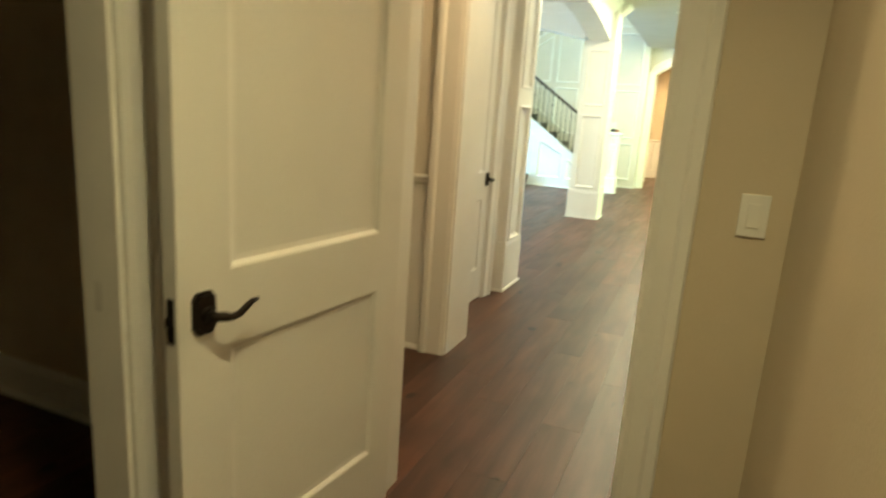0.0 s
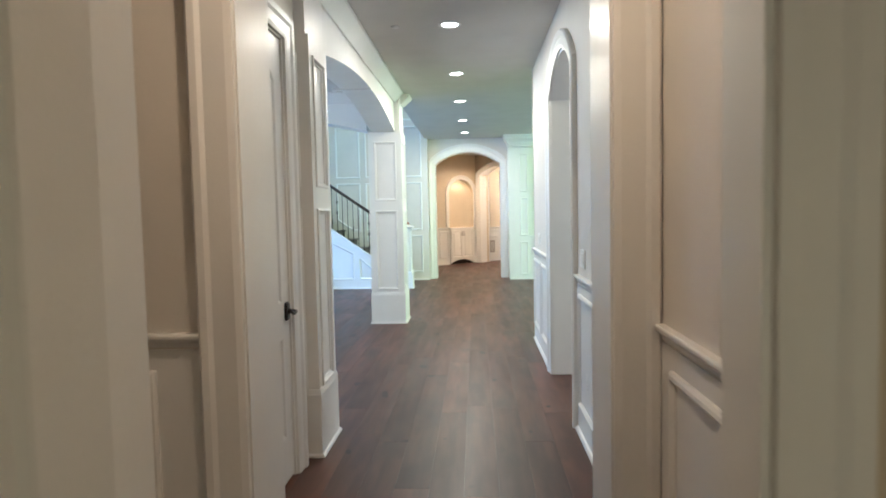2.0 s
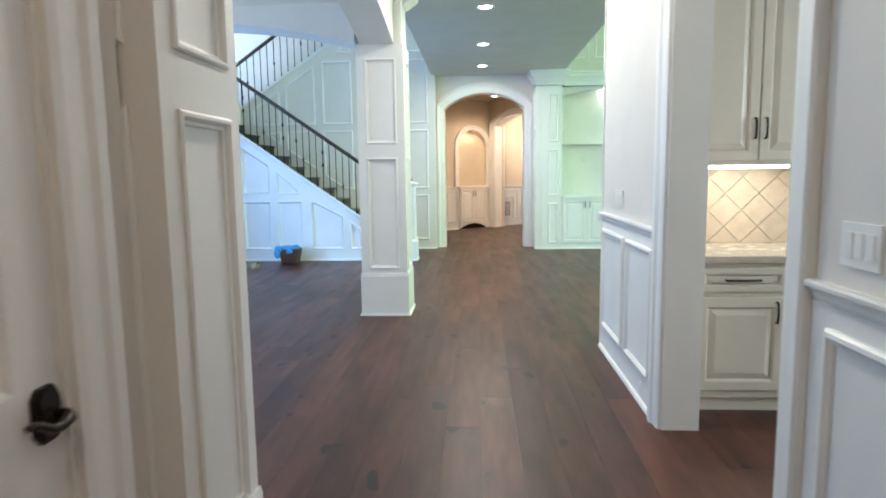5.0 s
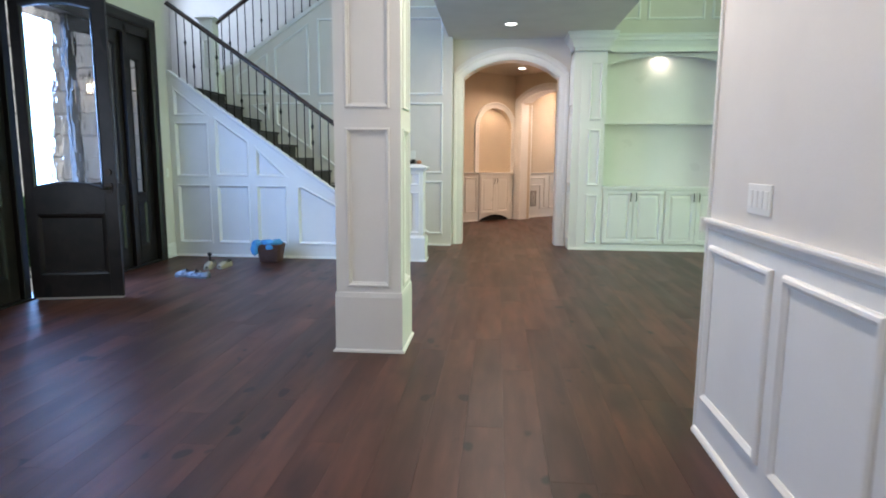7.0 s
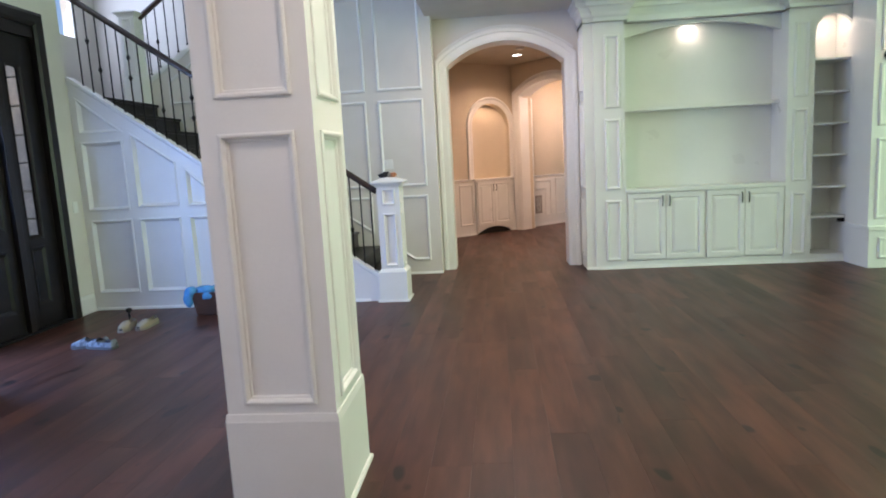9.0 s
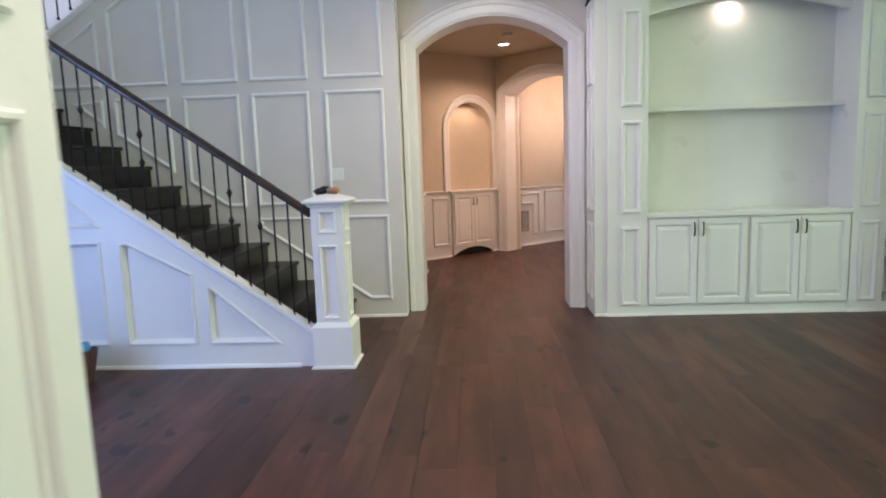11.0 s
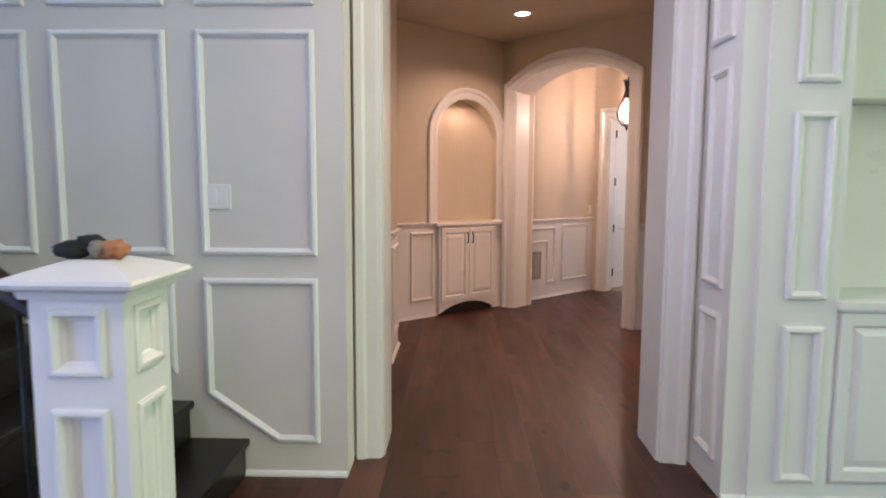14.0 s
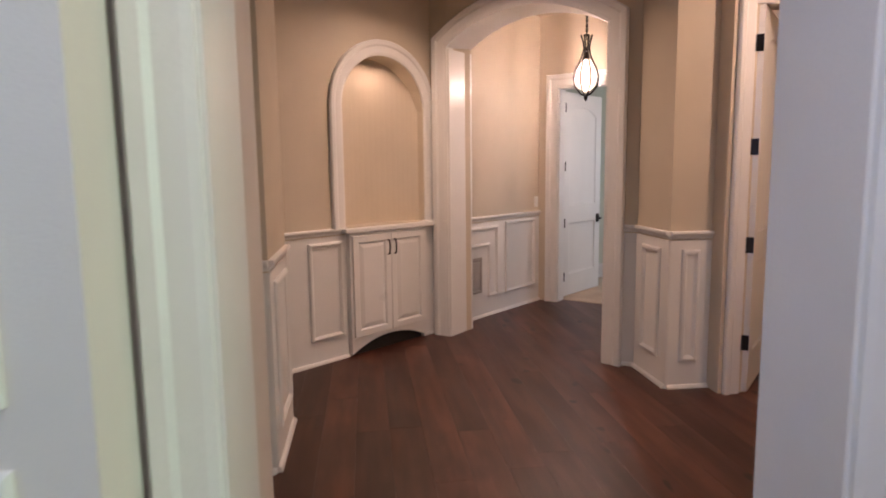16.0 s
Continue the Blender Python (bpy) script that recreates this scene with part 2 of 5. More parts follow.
def part(name, bm, material, parent, label="", smooth=False):
    ob = finish(name, bm, material, smooth)
    ob.parent = parent
    return tagged(ob, label)


def structure(name, bm, material, label="", category="", smooth=False):
    return tagged(finish(name, bm, material, smooth), label, category, kind="structure")


def thing(name, at, label, category, group="", turn=0.0):
    ob = new(name)
    ob.empty_display_size = 0.1
    ob.matrix_basis = pose(*at, 0, 0, turn)
    return tagged(ob, label, category, group)


class Face:
    """The visible face of a wall from A (its left end, seen from the front) to B: at(u, z, out)."""

    def __init__(self, a, b):
        self.a, self.b = Vector(a), Vector(b)
        self.length = (self.b - self.a).length
        self.u = (self.b - self.a).normalized()
        self.n = Vector((self.u.y, -self.u.x))

    def at(self, u, z, out=0.0):
        p = self.a + self.u * u + self.n * out
        return (p.x, p.y, z)

    def flat(self, u, out, z):
        return self.at(u, z, out)


CASING = [(0, 0), (0, 0.018), (0.022, 0.024), (0.075, 0.026), (0.090, 0.038), (0.125, 0.040), (0.135, 0.030), (0.135, 0)]
NARROW = [(0, 0), (0, 0.016), (0.018, 0.022), (0.062, 0.024), (0.075, 0.034), (0.100, 0.036), (0.108, 0.026), (0.108, 0)]
BEAD = [(0, 0), (0, 0.010), (0.008, 0.018), (0.020, 0.020), (0.028, 0.012), (0.036, 0.006), (0.036, 0)]
RAIL = [(0, 0.018), (0.007, 0.020), (0.010, 0.034), (0.024, 0.046), (0.030, 0.052), (0.031, 0.062), (0.027, 0.069), (0, 0.070)]
BASE = [(0, 0), (0.020, 0), (0.020, 0.010), (0.012, 0.022), (0.004, 0.026), (0, 0.026)]
TALL_BASE = [(0, 0), (0.026, 0), (0.026, 0.022), (0.016, 0.028), (0.016, 0.150), (0.010, 0.170), (0.006, 0.185), (0, 0.188)]
CROWN = [(0, 0), (0.012, 0), (0.018, -0.0), (0.115, 0.105), (0.120, 0.120), (0.120, 0.135), (0, 0.135)]


def wall(name, a, b, thick, top, openings=(), material=None, bottom=0.0, label=""):
    """A wall with its face from a to b; openings are (u0, u1, sill, spring, apex)."""
    f, bm, u = Face(a, b), bmesh.new(), 0.0
    for u0, u1, sill, spring, apex in sorted(openings):
        if u0 > u + 1e-4:
            box(bm, u, bottom, -thick, u0, top, 0, f.at)
        if sill > bottom:
            box(bm, u0, bottom, -thick, u1, sill, 0, f.at)
        if apex - spring < 1e-3:
            if top > spring + 1e-3:
                box(bm, u0, spring, -thick, u1, top, 0, f.at)
        else:
            line = arc(u0, u1, spring, apex)
            for p, q in zip(line, line[1:]):
                prism(bm, [p, q, (q[0], top), (p[0], top)], -thick, 0, f.at)
        u = u1
    if u < f.length - 1e-4:
        box(bm, u, bottom, -thick, f.length, top, 0, f.at)
    bmesh.ops.remove_doubles(bm, verts=bm.verts, dist=1e-5)
    ob = structure(name, bm, material or GREIGE, label, "wall")
    return f, ob


def strip(name, f, u0, u1, z, profile, parent, material=None, label=""):
    """A moulding along a face: chair rail, baseboard or crown, with the profile as (out, up)."""
    bm = bmesh.new()
    ends = []
    for u in (u0, u1):
        ends.append([bm.verts.new(f.at(u, z + up, out)) for out, up in profile])
    for j in range(len(profile)):
        k = (j + 1) % len(profile)
        bm.faces.new((ends[0][j], ends[0][k], ends[1][k], ends[1][j]))
    bm.faces.new(ends[0]), bm.faces.new(ends[1])
    return part(name, bm, material or WHITE, parent, label)


def panel(f, poly, parent, profile=BEAD, material=None, out=0.0):
    """One raised picture-frame moulding round a polygon of (u, z), counter-clockwise."""
    bm = bmesh.new()
    sweep(bm, poly, profile, lambda u, z, o: f.at(u, z, o + out), closed=True)
    return part("panel_moulding", bm, material or WHITE, parent)


def rect(u0, u1, z0, z1):
    return [(u0, z0), (u1, z0), (u1, z1), (u0, z1)]


def wainscot(f, u0, u1, parent, panels, top=0.985, rail=True, base=True, head=0.925):
    """White boarding below a chair rail, with framed panels given as (u0, u1)."""
    bm = bmesh.new()
    box(bm, u0, 0.0, 0.0, u1, top, 0.006, f.at)
    part("wainscot", bm, WHITE, parent, "white painted wainscot boarding")
    if rail:
        strip("chair_rail", f, u0, u1, top - 0.01, RAIL, parent)
    if base:
        strip("baseboard", f, u0, u1, 0.0, [(o + 0.006, z) for o, z in BASE], parent)
    for p0, p1 in panels:
        panel(f, rect(p0, p1, 0.185, head), parent, out=0.006)


def casing(f, u0, u1, spring, apex, parent, profile=CASING, name="casing", bottom=0.0, line=None):
    """The trim round an opening, on the wall's face."""
    bm = bmesh.new()
    top = line or (arc(u0, u1, spring, apex) if apex - spring > 1e-3 else [(u0, spring), (u1, spring)])
    sweep(bm, [(u0, bottom), *top, (u1, bottom)], profile, f.at)
    return part(name, bm, WHITE, parent)


def reveal(f, u0, u1, spring, apex, depth, parent, material=None, bottom=0.0, out=0.0):
    """The white lining inside an opening through a wall."""
    bm = bmesh.new()
    top = arc(u0, u1, spring, apex) if apex - spring > 1e-3 else [(u0, spring), (u1, spring)]
    sweep(bm, [(u0, bottom), *top, (u1, bottom)], [(-0.012, out), (0.003, out), (0.003, -depth), (-0.012, -depth)], f.at)
    return part("jamb_lining", bm, material or WHITE, parent)


def plate(f, u, z, parent_name, label, gangs=1, rocker=True):
    """A switch or socket plate on a wall."""
    w, h = 0.072 + 0.046 * (gangs - 1), 0.115
    t = thing(parent_name, f.at(u, z, 0), label, "light switch" if rocker else "socket")
    bm = bmesh.new()
    loc = lambda a, b, c: tuple(Vector(f.at(u + a, z + b, c)) - t.location)
    box(bm, -w / 2, -h / 2, 0.0, w / 2, h / 2, 0.007, loc, 0.002)
    part("cover_plate", bm, PLATE, t)
    for g in range(gangs):
        c = (g - (gangs - 1) / 2) * 0.046
        bm = bmesh.new()
        box(bm, c - 0.0165, -0.033, 0.0072, c + 0.0165, 0.033, 0.0105, loc, 0.0015)
        part("rocker" if rocker else "socket_face", bm, PLATE, t)
    return t

# ---- floor and ceilings ----
# rooms that share the one floor: x0, x1, y0, y1
ROOMS = [(-3.1, 0.58, -1.32, 2.36), (-2.8, 0.63, 2.36, 5.25), (0.63, 4.1, 4.6, 7.96), (-4.99, 0.63, 5.25, 8.46),
         (-4.99, 8.1, 8.46, 13.44), (-6.3, 8.1, 13.44, 15.28), (-6.3, -2.7, 15.28, 16.3), (-2.7, 2.62, 15.28, 17.6), (-2.7, 4.6, 17.6, 21.8)]
bm = bmesh.new()
for x0, x1, y0, y1 in ROOMS:
    box(bm, x0, y0, -0.25, x1, y1, -0.0135)
floor = structure("floor", bm, DARK, "dark walnut plank floor with satin finish", "floor")
bm = bmesh.new()
box(bm, -1.25, 2.36, CEIL, 0.44, 8.58, CEIL + 0.4)
box(bm, -1.30, 8.58, CEIL, 0.98, 15.1, CEIL + 0.4)
box(bm, -4.8, 5.2, CEIL, -1.62, 9.66, CEIL + 0.4)
box(bm, -2.8, 2.36, CEIL, -1.25, 5.2, CEIL + 0.4)
box(bm, -1.62, 5.2, CEIL + 0.002, -1.25, 10.05, CEIL + 0.4)
structure("ceiling", bm, CEILING, "flat pale grey painted ceiling with recessed lights", "ceiling")
bm = bmesh.new()
box(bm, -2.9, 15.43, CEIL, 4.6, 21.8, CEIL + 0.3)
structure("ceiling_hall", bm, TAN, "tan painted hall ceiling", "ceiling")
bm = bmesh.new()
box(bm, -3.2, -1.4, 2.75, 0.7, 2.36, 3.0)
structure("ceiling_start", bm, CEILING, "plain room ceiling", "ceiling")
bm = bmesh.new()
box(bm, 0.63, 4.6, 2.75, 4.2, 8.4, 3.0)
structure("ceiling_kitchen", bm, CEILING, "plain pantry ceiling", "ceiling")
bm = bmesh.new()
box(bm, -6.4, 5.0, 5.8, 8.2, 16.4, 6.0)
structure("ceiling_upper", bm, WHITE, "high white ceiling over the two-storey rooms", "ceiling")

# ---- the room at the start ----
start_n, w_start = wall("wall_start_north", (-1.07, 2.24), (0.62, 2.24), 0.12, 2.75, [(0.35, 1.185, 0, 2.44, 2.44)], TAN)
casing(start_n, 0.35, 1.185, 2.44, 2.44, w_start, NARROW)
reveal(start_n, 0.35, 1.185, 2.44, 2.44, 0.12, w_start)
strip("baseboard", start_n, 1.30, 1.53, 0, TALL_BASE, w_start)
start_e, w_start_e = wall("wall_start_east", (0.455, 2.24), (0.455, -1.2), 0.14, 2.75, (), TAN)
strip("baseboard", start_e, 0.0, 3.4, 0, TALL_BASE, w_start_e)
start_w, w_start_w = wall("wall_start_west", (-0.95, -1.2), (-0.95, 2.24), 0.12, 2.75, [(1.74, 2.57, 0, 2.44, 2.44)], TAN)
casing(start_w, 1.74, 2.57, 2.44, 2.44, w_start_w, NARROW)
reveal(start_w, 1.74, 2.57, 2.44, 2.44, 0.12, w_start_w)
strip("baseboard", start_w, 2.70, 3.43, 0, TALL_BASE, w_start_w)
wall("wall_start_south", (0.6, -1.2), (-3.0, -1.2), 0.14, 2.75, (), TAN)
closet, w_closet = wall("wall_closet_north", (-3.0, 2.10), (-1.07, 2.10), 0.12, 2.75, (), TAN)
strip("baseboard", closet, 0, 1.93, 0, TALL_BASE, w_closet)
closet_w, w_closet_w = wall("wall_closet_west", (-3.0, -1.2), (-3.0, 2.1), 0.12, 2.75, (), TAN)
strip("baseboard", closet_w, 0, 3.3, 0, TALL_BASE, w_closet_w)

# ---- vestibule and corridor ----
vest, w_vest = wall("wall_vestibule", (-2.7, 3.64), (0.44, 3.64), 0.35, CEIL, [(1.64, 2.94, 0, 2.72, 2.72)], GREIGE)
casing(vest, 1.64, 2.94, 2.72, 2.72, w_vest, [(-0.004, 0), (-0.004, 0.022), (0.02, 0.030), (0.10, 0.032), (0.115, 0.046), (0.140, 0.048), (0.152, 0.036), (0.152, 0)])
reveal(vest, 1.64, 2.94, 2.72, 2.72, 0.35, w_vest)
wainscot(vest, 0.0, 1.485, w_vest, [(0.35, 0.80), (0.92, 1.315)], 1.0)
wall("wall_vestibule_west", (-2.7, 2.36), (-2.7, 3.64), 0.12, CEIL, (), GREIGE)
wall("wall_vestibule_south", (-0.95, 2.36), (-2.7, 2.36), 0.11, CEIL, (), GREIGE)
wall("wall_vestibule_head", (0.44, 2.365), (-0.95, 2.365), 0.10, CEIL, (), GREIGE, bottom=2.76)

east, w_east = wall("wall_corridor_east", (0.44, 8.58), (0.44, 2.365), 0.19, CEIL, [(1.58, 2.83, 0, 2.42, 2.68)], GREIGE)
casing(east, 1.58, 2.83, 2.42, 2.68, w_east)
reveal(east, 1.58, 2.83, 2.42, 2.68, 0.19, w_east)
wainscot(east, 0.0, 1.445, w_east, [(0.065, 0.71), (0.805, 1.375)])
wainscot(east, 2.965, 4.585, w_east, [(3.06, 3.66), (3.78, 4.38)])
vest_e, w_vest_e = wall("wall_vestibule_east", (0.395, 3.638), (0.395, 2.365), 0.04, CEIL, (), GREIGE)
wainscot(vest_e, 0.0, 1.27, w_vest_e, [(0.16, 0.62), (0.76, 1.20)], 1.022, head=0.952)
bm = bmesh.new()
box(bm, 0.428, 8.58, 0.0, 0.642, 8.60, CEIL)
part("wall_end_trim", bm, WHITE, w_east, "white painted end board")
bm = bmesh.new()
box(bm, 0.405, 8.60, 0.978, 0.665, 8.63, 1.045, bevel=0.008)
part("chair_rail", bm, WHITE, w_east)
plate(east, 3.17, 1.16, "switch_plate", "white triple switch plate above the chair rail", 3)
plate(east, 0.53, 1.165, "switch_plate", "white four-gang switch plate above the chair rail", 4)
plate(east, 3.31, 0.40, "wall_socket", "white wall socket inside a wainscot panel", 1, False)
plate(east, 1.18, 0.09, "wall_socket", "small white socket low on the wainscot", 1, False)
plate(Face((0.49, 15.10), (0.49, 14.71)), 0.20, 1.25, "light_switch", "white switch on the panelled side of the bookcase")
plate(start_n, 1.434, 1.206, "light_switch", "white single rocker switch on a tan wall")

west, w_west = wall("wall_corridor_west", (-1.272, 3.99), (-1.272, 5.13), 0.14, CEIL, [(0.12, 0.905, 0, 2.44, 2.44)], GREIGE)
casing(west, 0.12, 0.905, 2.44, 2.44, w_west, [(o * 1.2, h) for o, h in NARROW])
reveal(west, 0.12, 0.905, 2.44, 2.44, 0.14, w_west)
wall("wall_behind_west_door", (-2.4, 3.9), (-2.4, 5.2), 0.1, CEIL, (), GREIGE)

# ---- foyer shell ----
wall("wall_foyer_south", (-1.62, 5.30), (-4.8, 5.30), 0.14, CEIL, (), GREIGE)
# The first opening is the assumed, unseen front window.
fw, w_foyer = wall("wall_foyer_west", (-4.8, 5.2), (-4.8, 13.42), 0.2, 5.8, [(1.2, 3.2, 0.7, 2.7, 2.7), (4.86, 7.94, 0, 2.94, 2.94)], GREIGE)
strip("baseboard", fw, 7.96, 8.20, 0, TALL_BASE, w_foyer)
strip("baseboard", fw, 0.1, 4.84, 0, TALL_BASE, w_foyer)
bm = bmesh.new()
box(bm, -4.8, 9.66, CEIL, -1.62, 10.04, 5.8)
structure("wall_upper_foyer", bm, GREIGE, "plain upper wall above the foyer arch", "wall")

# An arched header runs along the corridor, and another across the foyer.
head, w_head = wall("wall_header_corridor", (-1.27, 5.57), (-1.27, 9.64), 0.31, CEIL + 0.002, [(0.0, 4.07, 0, 2.53, 2.74)], WHITE, bottom=2.4)
strip("crown", head, -0.02, 4.09, CEIL - 0.14, CROWN, w_head)
bm = bmesh.new()
box(bm, 2.25, 2.725, -0.40, 2.31, 2.748, 0.004, head.at)
part("soffit_band", bm, WHITE, w_head)
cross, w_cross = wall("wall_header_foyer", (-4.8, 9.66), (-1.64, 9.66), 0.38, CEIL + 0.01, [(0.0, 3.16, 0, 2.55, 2.76)], WHITE, bottom=2.4)
strip("crown", cross, 0.0, 3.16, CEIL - 0.14, CROWN, w_cross)

# ---- stair hall and arch wall ----
SLOPE_UP = 0.66


def upper_edge(x):
    return 2.56 + SLOPE_UP * (x + 4.64)


back = Face((-5.0, 14.87), (-1.24, 14.87))
bm = bmesh.new()
prism(bm, [(0, 0), (3.76, 0), (3.76, 5.0), (3.64, 5.0), (0, upper_edge(-5.0))], -0.18, 0, back.at)
w_back = structure("wall_stair", bm, GREIGE, "greige stair wall with rows of white framed panels", "wall")
bm = bmesh.new()
sweep(bm, [(-0.06, upper_edge(-5.06)), (3.6, upper_edge(-1.4))], [(0, 0.02), (0, -0.20), (0.05, -0.20), (0.05, 0.02)], back.at)
part("stringer_cap", bm, WHITE, w_back)
strip("baseboard", back, 3.26, 3.76, 0, BASE, w_back)

NOSE0, GOING, RISE = -1.73, 0.267, 0.1865


def pitch_z(x):
    """Height of the line of the stair's nosings."""
    return RISE + (NOSE0 - x) * RISE / GOING


def skirt(x):
    return pitch_z(x) + 0.09


COLS = [(-1.92, -1.372), (-2.60, -2.06), (-3.24, -2.71), (-3.90, -3.37), (-4.50, -4.00)]
ROWS = [(0.17, 0.975), (1.083, 2.118), (2.225, 3.32), (3.44, 4.5)]
for x0, x1 in COLS:
    u0, u1 = x0 + 5.0, x1 + 5.0
    for z0, z1 in ROWS:
        a, b = max(z0, skirt(x0)), max(z0, skirt(x1))
        c, d = min(z1, upper_edge(x1) - 0.14), min(z1, upper_edge(x0) - 0.14)
        if z1 - b < 0.12 or c - b < 0.1 or d - z0 < -0.1:
            continue
        poly = [(u1, c)]
        if c - d > 0.02:
            if c >= z1 - 1e-6:
                uk = (z1 + 0.14 - 2.56) / SLOPE_UP - 4.64 + 5.0
                if u0 < uk < u1:
                    poly.append((uk, z1))
        if d <= a + 0.05:
            cut = next((x0 + (x1 - x0) * k / 40 for k in range(41) if min(z1, upper_edge(x0 + (x1 - x0) * k / 40) - 0.14) > max(z0, skirt(x0 + (x1 - x0) * k / 40)) + 0.05), None)
            if cut is None:
                continue
            poly.append((cut + 5.0, max(z0, skirt(cut)) + 0.02))
        elif a > z1 - 0.08:
            xk = NOSE0 - (z1 - 0.09 - RISE) * GOING / RISE
            poly.append((xk + 5.0, z1))
        else:
            poly += [(u0, d), (u0, a)]
        if a > z0 and b <= z0 + 1e-6:
            xk = NOSE0 - (z0 - 0.09 - RISE) * GOING / RISE
            if x0 < xk < x1:
                poly.append((xk + 5.0, z0))
        poly.append((u1, b))
        panel(back, poly, w_back)
plate(back, 3.165, 1.36, "switch_plate", "white double switch plate on the stair wall", 2)

archw, w_arch = wall("wall_arch", (-1.30, 15.10), (0.60, 15.10), 0.33, CEIL, [(0.20, 1.635, 0, 2.50, 2.77)], GREIGE)
casing(archw, 0.20, 1.635, 2.50, 2.77, w_arch, [(o, h * 1.1) for o, h in CASING])
reveal(archw, 0.20, 1.635, 2.50, 2.77, 0.33, w_arch)
bm = bmesh.new()
sweep(bm, arc(0.20, 1.635, 2.50, 2.77), [(0.137, 0), (0.137, 0.036), (0.158, 0.034), (0.164, 0.022), (0.164, 0)], archw.at)
part("arch_backband", bm, WHITE, w_arch)
bm = bmesh.new()
box(bm, -1.30, 15.10, CEIL, 0.60, 15.43, 5.8)
structure("wall_upper_arch", bm, GREIGE, "plain upper wall above the corridor arch", "wall")
wall("wall_stair_back", (-6.2, 16.2), (-1.3, 16.2), 0.15, 5.8, (), GREIGE)
wall("wall_landing_west", (-6.2, 13.3), (-6.2, 16.2), 0.15, 5.8, [(0.8, 2.4, 3.3, 5.1, 5.1)], GREIGE)
wall("wall_landing_south", (-4.83, 13.44), (-6.2, 13.44), 0.15, 5.8, (), GREIGE)
wall("wall_stair_east", (-1.3, 16.2), (-1.3, 15.43), 0.12, 5.8, (), GREIGE)

# ---- living room shell ----
wall("wall_living_north", (0.60, 15.12), (8.0, 15.12), 0.2, 5.8, (), GREIGE)
wall("wall_living_east", (8.0, 15.12), (8.0, 8.4), 0.2, 5.8, [(1.2, 5.8, 0.35, 2.8, 2.8)], GREIGE)
wall("wall_living_south", (8.0, 8.5), (0.63, 8.5), 0.12, 5.8, (), GREIGE)
bm = bmesh.new()
box(bm, -1.62, 8.44, CEIL + 0.4, 0.75, 8.56, 5.8)
structure("wall_upper_south", bm, GREIGE, "plain upper wall at the gallery", "wall")
wall("wall_kitchen_north", (0.63, 7.86), (4.0, 7.86), 0.12, 2.75, (), GREIGE)
wall("wall_kitchen_east", (4.0, 7.86), (4.0, 4.7), 0.12, 2.75, [(0.8, 2.4, 1.0, 2.3, 2.3)], GREIGE)
wall("wall_kitchen_south", (4.0, 4.7), (0.63, 4.7), 0.12, 2.75, (), GREIGE)
ln = Face((0.60, 15.12), (8.0, 15.12))
upper_trim = bpy.data.objects["wall_living_north"]
for u0, u1 in ((0.15, 0.85), (0.95, 1.75), (1.85, 2.65)):
    panel(ln, rect(u0, u1, 3.3, 4.9), upper_trim)

# ---- hall beyond the arch ----
hall_w, w_hall_w = wall("wall_hall_west_stub", (-1.25, 16.77), (-1.25, 17.40), 0.35, CEIL, (), TAN)
wainscot(hall_w, 0.0, 0.63, w_hall_w, [(0.10, 0.53)])
stub = Face((-1.60, 16.77), (-1.25, 16.77))
wainscot(stub, 0.0, 0.35, w_hall_w, [])
wall("wall_hall_side_west", (-2.6, 15.43), (-2.6, 18.3), 0.12, CEIL, (), TAN)
side_n, w_side_n = wall("wall_hall_side_north", (-2.6, 18.28), (-1.375, 18.28), 0.12, CEIL, (), TAN)
wainscot(side_n, 0.0, 1.225, w_side_n, [(0.5, 1.1)])
niche_f = Face((-1.377, 18.287), (-0.195, 19.27))
NL = niche_f.length
nf, w_niche = wall("wall_niche", (-1.377, 18.287), (-0.195, 19.27), 0.34, CEIL, [(0.55, 1.42, 1.02, 1.95, 2.36)], TAN)
bm = bmesh.new()
bow = [(0.985 + 0.45 * math.cos(a), -0.02 - 0.18 * math.sin(a)) for a in (math.pi * k / 24 for k in range(25))]
for (ua, oa), (ub, ob_) in zip(bow, bow[1:]):
    quad(bm, [nf.at(ua, 0.98, oa), nf.at(ub, 0.98, ob_), nf.at(ub, 2.42, ob_), nf.at(ua, 2.42, oa)])
box(bm, 0.5, 0.98, -0.36, 1.46, 1.019, 0.0, nf.at)
part("niche_back", bm, TAN, w_niche, "tan painted back of the arched niche")
bm = bmesh.new()
sweep(bm, [(0.55, 1.02), *ellipse(0.55, 1.42, 1.95, 2.355), (1.42, 1.02)], [(o * 1.12, h) for o, h in NARROW], nf.at)
part("niche_casing", bm, WHITE, w_niche)
wainscot(nf, 0.0, 0.55, w_niche, [(0.20, 0.51)], 0.965)
wainscot(nf, 1.37, NL, w_niche, [], 0.965)
post_f, w_post = wall("wall_hall_post", (-0.21, 19.26), (-0.087, 19.112), 0.3, CEIL, (), TAN)
wainscot(post_f, 0.0, 0.19, w_post, [], 0.965)
A2 = 1.406
arch2, w_arch2 = wall("wall_hall_arch", (-0.087, 19.112), (0.954, 18.167), 0.32, CEIL, [(0.0, A2, 0, 2.475, 2.70)], TAN, bottom=2.3)
casing(arch2, 0.0, A2, 2.475, 2.70, w_arch2)
reveal(arch2, 0.0, A2, 2.475, 2.70, 0.32, w_arch2, out=0.02)
bm = bmesh.new()
prism(bm, [(-0.10, 19.10), (-0.07, 19.085), (0.165, 19.34), (0.19, 19.66), (-0.10, 19.42)], 0.0, 2.45)
part("jamb_post", bm, WHITE, w_arch2, "white painted arch post")
bm = bmesh.new()
